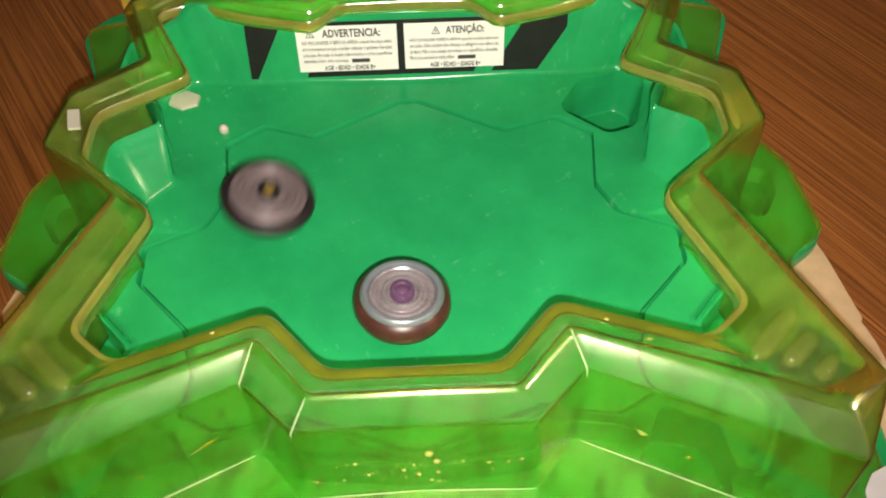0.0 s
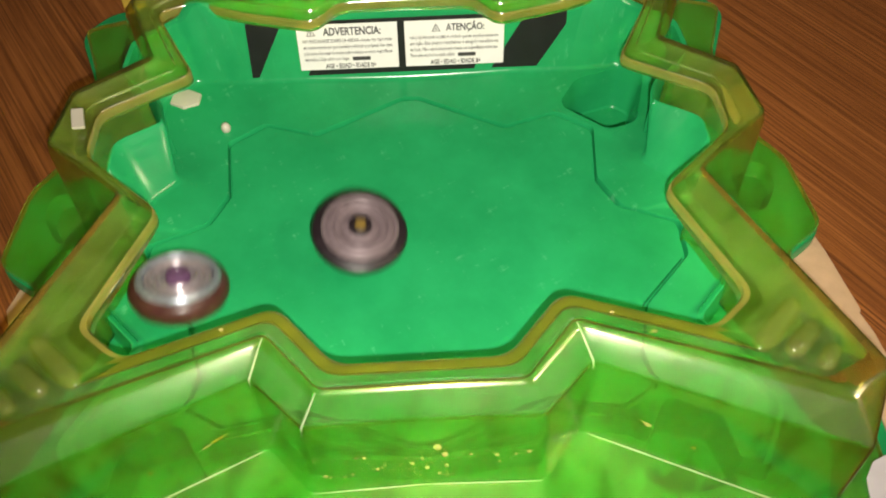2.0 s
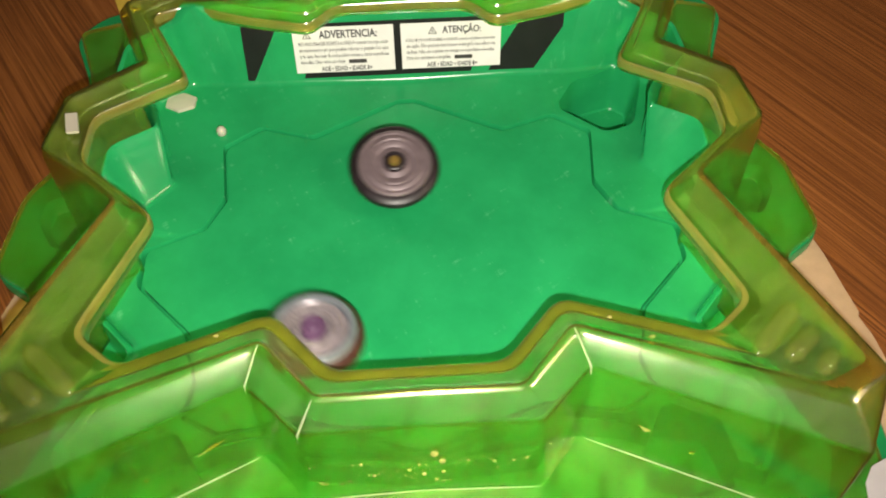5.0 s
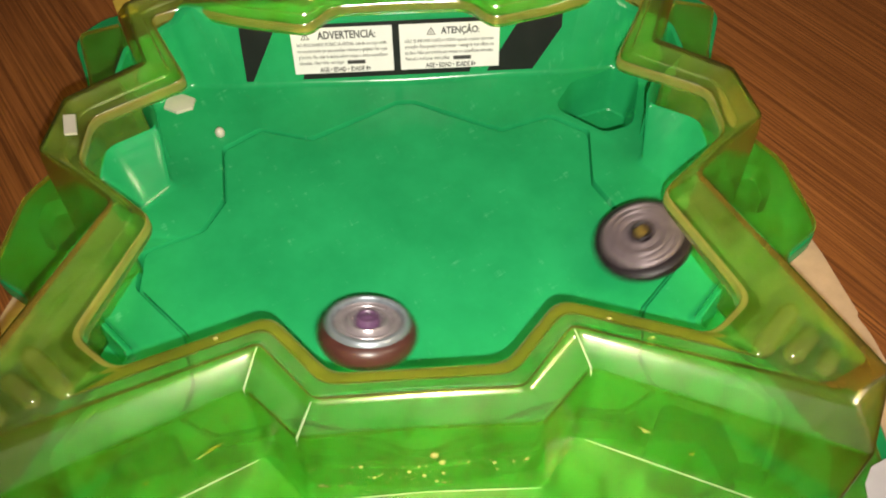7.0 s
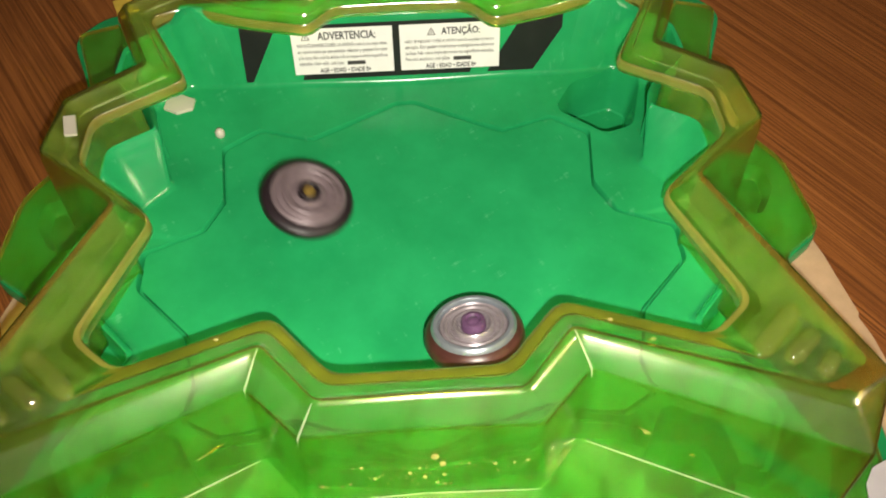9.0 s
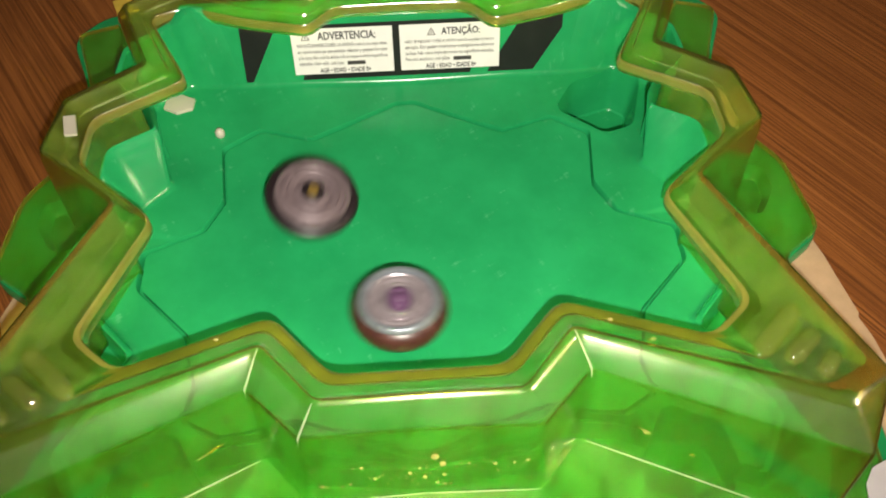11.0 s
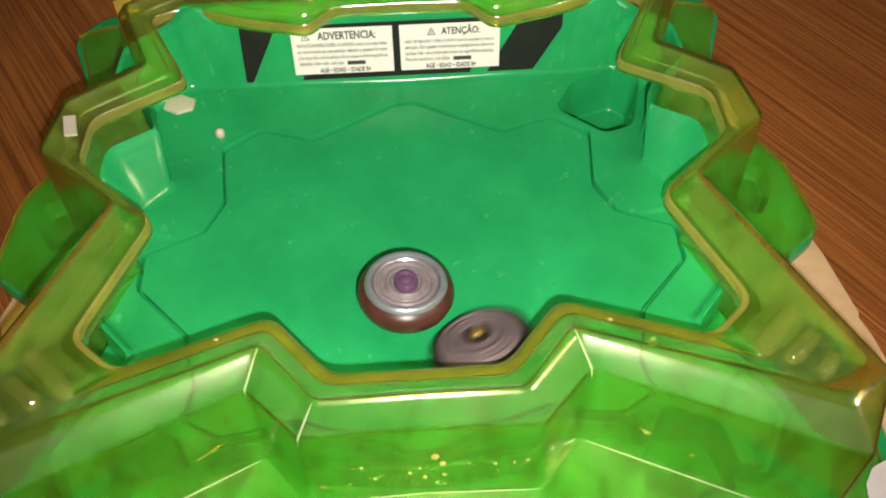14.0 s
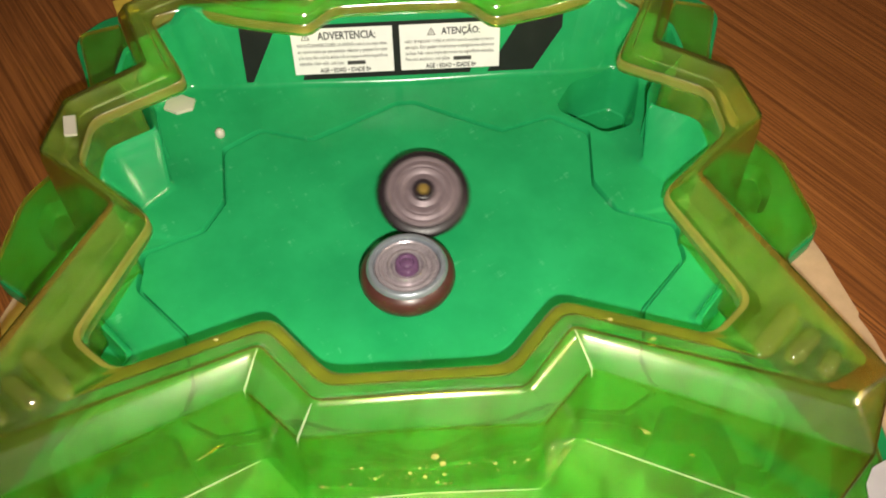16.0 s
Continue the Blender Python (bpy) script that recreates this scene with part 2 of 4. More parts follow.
def build_room():
    tagged(link_mesh("floor", box(-2.0, 2.0, -1.4, 2.4, TABLE_Z - 0.03, TABLE_Z), WOOD, 0), "glossy reddish-brown varnished wood floor with dark grain", "floor", kind="structure")
    for name, b in (("wall_north", (-2.1, 2.1, 2.4, 2.5)), ("wall_south", (-2.1, 2.1, -1.5, -1.4)), ("wall_east", (2.0, 2.1, -1.4, 2.4)), ("wall_west", (-2.1, -2.0, -1.4, 2.4))):
        tagged(link_mesh(name, box(*b, TABLE_Z - 0.03, 2.4), WALLPAINT, 0), "plain cream painted room wall", "wall", kind="structure")
    tagged(link_mesh("ceiling", box(-2.1, 2.1, -1.5, 2.5, 2.4, 2.5), CEILING, 0), "plain white painted ceiling", "ceiling", kind="structure")


build_room()

# ---------------------------------------------------------------- the arena
CX, CY = 0.0, -0.008
GROOVE = [(0.005, 0.106), (0.055, 0.080), (0.084, 0.088), (0.1037, 0.0735), (0.0995, 0.0375), (0.109, 0.0172), (0.137, 0.0032), (0.136, -0.0183),
          (0.1096, -0.045), (0.1022, -0.070), (0.1055, -0.0885), (0.090, -0.0965), (0.056, -0.0905), (0.005, -0.108)]
WALL = [(0.0, 0.1225), (0.099, 0.1225), (0.127, 0.1250), (0.146, 0.108), (0.147, 0.086), (0.1275, 0.0470), (0.151, 0.020), (0.158, -0.026),
        (0.131, -0.054), (0.158, -0.100), (0.145, -0.124), (0.088, -0.0970), (0.062, -0.0930), (0.050, -0.1060), (0.0, -0.1110)]
FLANGE = [(0.0, 0.235), (0.12, 0.235), (0.205, 0.228), (0.2233, 0.2035), (0.2044, 0.157), (0.192, 0.115), (0.2218, 0.060), (0.2256, 0.0093), (0.1987, -0.0098),
          (0.197, -0.018), (0.211, -0.060), (0.215, -0.100), (0.210, -0.150), (0.175, -0.185), (0.0, -0.185)]
# the clear rim, right half from the back middle to the front middle: lip, ridge, foot and skirt, with the foot's and skirt's heights
LIP = [(0.0, 0.1325), (0.038, 0.1315), (0.0505, 0.1150), (0.088, 0.1245), (0.119, 0.137), (0.138, 0.129), (0.111, 0.077), (0.1545, 0.051), (0.1545, 0.023),
       (0.1345, 0.0047), (0.1145, -0.0137), (0.137, -0.071), (0.118, -0.0875), (0.0588, -0.067), (0.034, -0.095), (0.0, -0.095)]
RIDGE = [(0.0, 0.148), (0.036, 0.147), (0.052, 0.131), (0.088, 0.142), (0.122, 0.158), (0.150, 0.132), (0.1305, 0.0830), (0.1660, 0.0580), (0.1710, 0.0250),
         (0.151, 0.009), (0.132, -0.008), (0.178, -0.112), (0.158, -0.1195), (0.0612, -0.0846), (0.0395, -0.1092), (0.0, -0.1091)]
FOOT = [(0.0, 0.158, 0.0), (0.038, 0.157, 0.0), (0.056, 0.143, 0.0), (0.090, 0.152, 0.0), (0.126, 0.172, 0.0), (0.175, 0.150, -0.008), (0.160, 0.110, -0.008),
        (0.186, 0.084, -0.010), (0.182, 0.031, -0.010), (0.158, 0.014, -0.010), (0.138, -0.005, -0.010), (0.186, -0.115, -0.016), (0.168, -0.1485, -0.010),
        (0.0705, -0.1035, -0.010), (0.0505, -0.1255, -0.008), (0.0, -0.1240, -0.008)]
# how far down the inner wall hangs, and where the outer wall breaks from its slope into the upright
HANG = [0.0450] * 6 + [0.0455] * 5 + [0.0420] * 5
CREASE = [(0.35, 0.0500)] * 12 + [(0.70, 0.0480), (0.70, 0.0480), (0.62, 0.0480), (0.62, 0.0480)]
SKIRT = [(0.0, 0.165, -0.014), (0.04, 0.165, -0.014), (0.06, 0.150, -0.014), (0.095, 0.160, -0.014), (0.160, 0.224, -0.0145), (0.2190, 0.205, -0.0145),
         (0.2015, 0.157, -0.0145), (0.190, 0.108, -0.0145), (0.2195, 0.060, -0.0145), (0.2235, 0.0095, -0.0145), (0.1975, -0.0085, -0.0145), (0.207, -0.1080, -0.0165),
         (0.203, -0.150, -0.0150), (0.090, -0.180, -0.0150), (0.060, -0.182, -0.0150), (0.0, -0.182, -0.0150)]


def polar(poly, angles):
    """Distance from the middle to the outline, for each angle."""
    out = []
    n = len(poly)
    for a in angles:
        dx, dy = math.cos(a), math.sin(a)
        best = 0
        for i in range(n):
            (x1, y1), (x2, y2) = poly[i - 1], poly[i]
            x1, y1, x2, y2 = x1 - CX, y1 - CY, x2 - CX, y2 - CY
            ex, ey = x2 - x1, y2 - y1
            den = dx * ey - dy * ex
            if abs(den) < 1e-12:
                continue
            s = (x1 * ey - y1 * ex) / den
            u = (x1 * dy - y1 * dx) / den
            if s > 0 and -1e-9 <= u <= 1 + 1e-9:
                best = max(best, s)
        out.append(best)
    return out


def step(a, b, x):
    t = min(1, max(0, (x - a) / (b - a)))
    return t * t * (3 - 2 * t)


def dish(r):
    return -0.003 + 0.003 * (r / 0.1) ** 2


def base_surface():
    count = 720
    ang = [2 * math.pi * i / count for i in range(count)]
    rg = polar(rounded(mirrored(GROOVE), 0.0025), ang)
    rw = polar(rounded(mirrored(WALL), 0.004), ang)
    rf = polar(rounded(mirrored(FLANGE), 0.012), ang)
    rl = polar(rounded(mirrored(LIP), 0.007), ang)
    bm = bmesh.new()
    mid = bm.verts.new((CX, CY, dish(0)))
    cols = []
    for a, g, w, f in zip(ang, rg, rw, rf):
        out = 1 if math.cos(a) > 0 else -1
        up = math.degrees(a)
        side = abs(up - 90) if up < 270 else abs(up - 450)
        high = 0.052 - 0.006 * step(40, 44, side) - 0.0155 * step(62, 67, side) - 0.0275 * step(76, 81, side) - 0.0075 * step(118, 128, side)
        wide = 1 - 0.7 * step(40, 46, side) + 0.1 * step(90, 100, side)
        zg = dish(g)
        zw = zg + 0.0018 + 0.10 * max(0, w - g - 0.006)
        zw = min(zw, 0.0055, high - 0.001)
        lean = 0.264 - 0.17 * step(39, 43, side) + 0.42 * step(79, 81, side)
        # in the rear bays the wall's top stands under the lip, a little turned towards the back
        bay = step(58, 66.5, side) * (1 - step(77, 80, side))
        turn = out * radians(5.5 * step(58, 67.5, side) * (1 - step(72, 79, side)))
        q = math.degrees(a + turn) * count / 360 % count
        at_top = rl[int(q)] + (rl[(int(q) + 1) % count] - rl[int(q)]) * (q - int(q)) - 0.0004
        rows = [(g * k, dish(g * k)) for k in (0.15, 0.3, 0.45, 0.6, 0.75, 0.88)]
        rows += [(g - 0.0012, dish(g - 0.0012)), (g - 0.0008, zg - 0.0040), (g + 0.0008, zg - 0.0040), (g + 0.0011, zg + 0.0005), (g + 0.0014, zg + 0.0010), (g + 0.0024, zg + 0.0011)]
        s = max(g + 0.003, w - 0.004)
        rows += [(s, zw - 0.0005), (w - 0.0015, zw + 0.0004), (w, zw + 0.0022)]
        k = 1 + lean * max(0.002, high - zw) / 0.1305
        k += (at_top / w - k) * bay
        low = len(rows)
        rows += [(w * k - 0.0006, high - 0.0012), (w * k + 0.0012, high), (w * k + 0.0055 * wide, high), (w * k + 0.007 * wide, high - 0.0015), (w * k + 0.011 * wide, -0.0165), (w * k + 0.0135 * wide, -0.018)]
        f = max(f, w * k + 0.016)
        rows += [(f - 0.0015, -0.018), (f, -0.0195), (f + 0.001, TABLE_Z)]
        cols.append([bm.verts.new((CX + r * math.cos(a + d), CY + r * math.sin(a + d), z)) for n, (r, z) in enumerate(rows) for d in (turn if low <= n < low + 6 else 0,)])
    for i in range(count):
        p, q = cols[i], cols[(i + 1) % count]
        bm.faces.new((mid, p[0], q[0]))
        for k in range(len(p) - 1):
            bm.faces.new((p[k], p[k + 1], q[k + 1], q[k]))
    bm.faces.new([c[-1] for c in cols][::-1])
    return bm


def rounded3(pts, radius, steps=4):
    """As rounded(), for an outline that rises and falls."""
    out, n = [], len(pts)
    for i in range(n):
        p, a, c = Vector(pts[i]), Vector(pts[i - 1]), Vector(pts[(i + 1) % n])
        u, v = a - p, c - p
        d = min(radius, u.length * 0.42, v.length * 0.42)
        u, v = p + u.normalized() * d, p + v.normalized() * d
        for k in range(steps + 1):
            t = k / steps
            out.append(u * (1 - t) ** 2 + p * 2 * t * (1 - t) + v * t * t)
    return out


def lerp(a, c, t):
    return tuple(x + (y - x) * t for x, y in zip(a, c))


def rim_shell():
    """The rim's skin, from the lip over the ridge down to the foot and out to the skirt."""
    def row(make, radius):
        half = [make(i) for i in range(len(LIP))]
        full = half[1:-1] + [half[-1]] + [(-x, y, z) for x, y, z in half[-2:0:-1]] + [half[0]]
        return rounded3(full, radius)

    def on_top(t, z):
        return lambda i: (*lerp(LIP[i], RIDGE[i], t), z)

    def on_side(t, z):
        return lambda i: (*lerp(RIDGE[i], FOOT[i][:2], t), z)

    def on_slope(t, up):
        """On the outer slope: t from the ridge (0) to the crease (1), then up metres above its line."""
        return lambda i: (*lerp(RIDGE[i], FOOT[i][:2], CREASE[i][0] * t), 0.0585 + (CREASE[i][1] - 0.0585) * t + up)

    rows = [row(lambda i: (*LIP[i], HANG[i]), 0.007), row(on_top(0.0, 0.0466), 0.007), row(on_top(0.0, 0.0505), 0.007), row(on_top(0.05, 0.0520), 0.007), row(on_top(0.14, 0.0530), 0.007), row(on_top(0.38, 0.0535), 0.006), row(on_top(0.43, 0.0546), 0.006), row(on_top(0.5, 0.0549), 0.006),
            row(on_top(0.72, 0.0556), 0.005), row(on_top(0.86, 0.0574), 0.004), row(on_top(0.96, 0.0585), 0.003), row(on_slope(0.06, 0.0005), 0.003), row(on_slope(0.14, 0.00096), 0.003), row(on_slope(0.22, 0.0013), 0.003), row(on_slope(0.31, 0.00157), 0.003),
            row(on_slope(0.92, 0.0), 0.0025), row(on_slope(1.0, -0.0004), 0.0025),
            row(lambda i: (*lerp(RIDGE[i], FOOT[i][:2], CREASE[i][0] + 0.03), CREASE[i][1] - 0.0025), 0.0025),
            row(lambda i: (*lerp(RIDGE[i], FOOT[i][:2], 0.975), FOOT[i][2] + 0.0022), 0.003), row(lambda i: (*lerp(RIDGE[i], FOOT[i][:2], 0.997), FOOT[i][2] + 0.0006), 0.003),
            row(lambda i: (*lerp(FOOT[i], SKIRT[i], 0.05)[:2], min(FOOT[i][2], SKIRT[i][2] + 0.0004) if i < 12 else FOOT[i][2]), 0.004), row(lambda i: SKIRT[i], 0.008), row(lambda i: (*SKIRT[i][:2], SKIRT[i][2] - 0.0025), 0.008)]
    bm = bmesh.new()
    rings = [[bm.verts.new(p) for p in r] for r in rows]
    n = len(rings[0])
    for k, (a, c) in enumerate(zip(rings, rings[1:])):
        for i in range(n):
            j = (i + 1) % n
            f = bm.faces.new((a[i], a[j], c[j], c[i]))
            mid = (a[i].co + c[j].co) / 2
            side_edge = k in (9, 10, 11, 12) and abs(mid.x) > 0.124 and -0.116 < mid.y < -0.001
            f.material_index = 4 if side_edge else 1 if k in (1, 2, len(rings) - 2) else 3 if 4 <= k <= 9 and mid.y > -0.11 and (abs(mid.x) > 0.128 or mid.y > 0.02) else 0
            if 17 <= k < len(rings) - 2 and mid.y < -0.09:
                f.material_index = 6
            if k in (6, 7, 8, 14, 15) and mid.y < -0.062 and abs(mid.x) < 0.165:
                f.material_index = 5
            if k in (3, 4, 5) and mid.y < -0.045 and abs(mid.x) < 0.122:
                f.material_index = 2
    return bm


arena = tagged(empty("battle_arena", pose(0, 0, 0)), "green plastic spinning-top arena with a clear lime rim", "toy arena")
base = part("base", base_surface(), GREEN, arena, "glossy green moulded plastic base")


def sink(ob, top, bottom, z_bottom, mouth=0.0035):
    """Cut a tapered pocket into ob: its outline at the mouth and at the bottom."""
    bm = bmesh.new()
    t, d = rounded(top, 0.005, 4), rounded(bottom, 0.004, 4)
    loops = [[bm.verts.new((x, y, 0.03)) for x, y in offset(t, 0.0025)], [bm.verts.new((x, y, mouth + 0.003)) for x, y in offset(t, 0.0012)], [bm.verts.new((x, y, mouth)) for x, y in t],
             [bm.verts.new((x, y, z_bottom + 0.001)) for x, y in d], [bm.verts.new((x, y, z_bottom)) for x, y in offset(d, -0.001)]]
    n = len(t)
    for a, c in zip(loops, loops[1:]):
        for i in range(n):
            bm.faces.new((a[i], a[(i + 1) % n], c[(i + 1) % n], c[i]))
    bm.faces.new(loops[0])
    bm.faces.new(loops[-1][::-1])
    cutter = link_mesh("cutter", bm, GREEN, 0)
    cut = ob.modifiers.new("pocket", "BOOLEAN")
    cut.object, cut.operation, cut.solver = cutter, "DIFFERENCE", "EXACT"
    made = bpy.data.meshes.new_from_object(ob.evaluated_get(bpy.context.evaluated_depsgraph_get()))
    ob.modifiers.clear()
    ob.data = made
    made.set_sharp_from_angle(angle=radians(35))
    bpy.data.objects.remove(cutter)


sink(base, [(0.0895, 0.0975), (0.1005, 0.1135), (0.1283, 0.1225), (0.1405, 0.112), (0.1300, 0.0765), (0.1130, 0.0715), (0.0900, 0.0915)],
     [(0.0930, 0.0975), (0.1025, 0.1105), (0.1278, 0.1185), (0.1375, 0.1105), (0.1280, 0.0795), (0.1135, 0.0755), (0.0935, 0.0925)], -0.0235)
# hollows beside the dish under the clear rim, and in the side wings
for side in (1, -1):
    for hollow, mouth, deep in (([(0.0960, -0.1130), (0.1075, -0.0950), (0.1330, -0.1010), (0.1400, -0.1280), (0.1180, -0.1330), (0.0960, -0.1260)], 0.0, -0.0274),
                                ([(0.1780, 0.0300), (0.1860, 0.0620), (0.2070, 0.0580), (0.2080, 0.0420), (0.1960, 0.0230)], -0.019, -0.0272)):
        ring = [(x * side, y) for x, y in hollow]
        if side > 0:
            ring.reverse()
        area = sum(ring[i - 1][0] * ring[i][1] - ring[i][0] * ring[i - 1][1] for i in range(len(ring)))
        if area > 0:
            ring.reverse()
        sink(base, ring, offset(ring, -0.0015), deep, mouth)
rim = part("rim", rim_shell(), [GLASS] * 7, arena, "clear lime-yellow plastic rim wall", 38)
shell = rim.modifiers.new("shell", "SOLIDIFY")
shell.thickness, shell.offset = 0.0016, -1
rim.visible_shadow = False
core = rim_shell()
core.normal_update()
for v in core.verts:
    v.co -= v.normal * 0.0008
core = part("rim_core", core, [CLEAR, EDGE, LIP_BAND, SCUFFED, WOOD_TINT_EDGE, BEVEL, DEEP], rim, "tinted body of the clear plastic", 38)


# ---------------------------------------------------------------- spinning tops
def silver_top():
    top = tagged(empty("spinning_top"), "silver spinning top with purple hub and dark red side", "spinning top", "spinning tops in the arena")
    part("tip", lathe([(0, 0), (0.0021, 0.0006), (0.0033, 0.003), (0.0057, 0.007), (0.0090, 0.0085), (0.0090, 0.0105), (0, 0.0105)]), MAROON, top)
    part("disc", lathe([(0, 0.0110), (0.0130, 0.0115), (0.0182, 0.0132), (0.0214, 0.0162), (0.0228, 0.0200), (0.0224, 0.0232), (0.0210, 0.0256), (0.0191, 0.0268), (0.0163, 0.0240), (0, 0.0240)]), MAROON, top, "dark red-brown rounded side ring")
    part("ring", lathe([(0.0157, 0.0255), (0.0157, 0.0280), (0.0163, 0.0290), (0.0178, 0.0290), (0.0188, 0.0282), (0.0193, 0.0268), (0.0189, 0.0255), (0.0170, 0.0255)]), STEEL_BLUE, top, "bluish steel outer ring")
    part("plate", lathe([(0.0158, 0.0258), (0.0150, 0.0272), (0.0144, 0.0266), (0.0136, 0.0266), (0.0130, 0.0274), (0.0122, 0.0272), (0.0114, 0.0258), (0.0100, 0.0256), (0.0094, 0.0276), (0.0086, 0.0286), (0.0078, 0.0284), (0.0072, 0.0268), (0.0066, 0.0262), (0.0056, 0.0262)]), STEEL, top, "stepped steel face")
    part("hub", lathe([(0.0058, 0.0240), (0.0056, 0.0292), (0.0050, 0.0304), (0.0036, 0.0306), (0.0030, 0.0296), (0.0018, 0.0304), (0, 0.0308)]), PURPLE, top, "purple hub")
    return top


def dark_top():
    top = tagged(empty("spinning_top"), "dark-rimmed mauve-grey spinning top with a gold hub", "spinning top", "spinning tops in the arena")
    part("tip", lathe([(0, 0), (0.0016, 0.0006), (0.0027, 0.003), (0.0049, 0.0065), (0.0083, 0.0085), (0.0083, 0.0115), (0, 0.0115)]), DARK, top)
    part("disc", lathe([(0, 0.0105), (0.0137, 0.0115), (0.0201, 0.0140), (0.0235, 0.0170), (0.0241, 0.0190), (0.0233, 0.0212), (0.0212, 0.0226), (0.0191, 0.0226), (0, 0.0226)]), DARK, top, "black outer ring")
    part("plate", lathe([(0.0196, 0.0215), (0.0193, 0.0238), (0.0183, 0.0246), (0.0172, 0.0246), (0.0166, 0.0240), (0.0158, 0.0246), (0.0140, 0.0248), (0.0132, 0.0242), (0.0124, 0.0248), (0.0100, 0.0246), (0.0092, 0.0240), (0.0076, 0.0246), (0.0064, 0.0250), (0.0054, 0.0240)]), MAUVE, top, "mauve-grey metal face")
    part("socket", lathe([(0.0055, 0.0225), (0.0055, 0.0262), (0.0047, 0.0266), (0.0039, 0.0256), (0, 0.0250)]), DARK, top, "black hub socket")
    part("hub", lathe([(0.0030, 0.0240), (0.0030, 0.0264), (0.0023, 0.0274), (0.0012, 0.0276), (0, 0.0276)]), GOLD, top, "gold hub")
    return top


silver = silver_top()
dark = dark_top()
# ---------------------------------------------------------------- warning sticker on the back wall
WALL_RUN = 0.271


def on_wall(u, z, proud):
    """A point of the sloping back wall: across, height, and how far it stands proud."""
    return Vector((u, 0.1225 + WALL_RUN * (z - 0.0082) - proud, z + proud * WALL_RUN))


def wall_patch(pts, proud, thick=0.00015):
    bm = bmesh.new()
    a = [bm.verts.new(on_wall(u, z, proud)) for u, z in pts]
    c = [bm.verts.new(on_wall(u, z, proud - thick)) for u, z in pts]
    n = len(pts)
    bm.faces.new(a)
    bm.faces.new(c[::-1])
    for i in range(n):
        bm.faces.new((a[i], c[i], c[(i + 1) % n], a[(i + 1) % n]))
    return bm


def lettering(name, words, u, z, width, height, material, parent, proud):
    """Words laid on the back wall, centred at (u, z), of that width and height."""
    cu = bpy.data.curves.new(name, "FONT")
    cu.body, cu.align_x, cu.resolution_u, cu.offset = words, "CENTER", 2, 0.022 if height > 0.0028 else 0.010
    ob = new(name, cu)
    bpy.context.view_layer.update()
    me = bpy.data.meshes.new_from_object(ob.evaluated_get(bpy.context.evaluated_depsgraph_get()))
    bpy.data.objects.remove(ob)
    xs, ys = [v.co.x for v in me.vertices], [v.co.y for v in me.vertices]
    x0, x1, y0, y1 = min(xs), max(xs), min(ys), max(ys)
    for v in me.vertices:
        v.co = on_wall(u + ((v.co.x - x0) / (x1 - x0) - 0.5) * width, z + ((v.co.y - y0) / (y1 - y0) - 0.5) * height, proud)
    me.materials.clear()
    me.materials.append(material)
    ob = new(name, me)
    ob.parent = parent
    return ob


surface_patch = part("stripe_print", wall_patch([(-0.0495, 0.0408), (0.0500, 0.0412), (0.0395, 0.0086), (-0.0600, 0.0083)], 0.0003), BLACK, arena, "black hazard stripe behind the labels", 0)
part("stripe_print", wall_patch([(-0.0925, 0.0405), (-0.0715, 0.0408), (-0.0895, 0.0083), (-0.0935, 0.0083)], 0.0003), BLACK, arena, "black hazard stripe", 0)
part("stripe_print", wall_patch([(0.0700, 0.0412), (0.0935, 0.0414), (0.0935, 0.0335), (0.0775, 0.0086), (0.0500, 0.0086)], 0.0003), BLACK, arena, "black hazard stripe", 0)

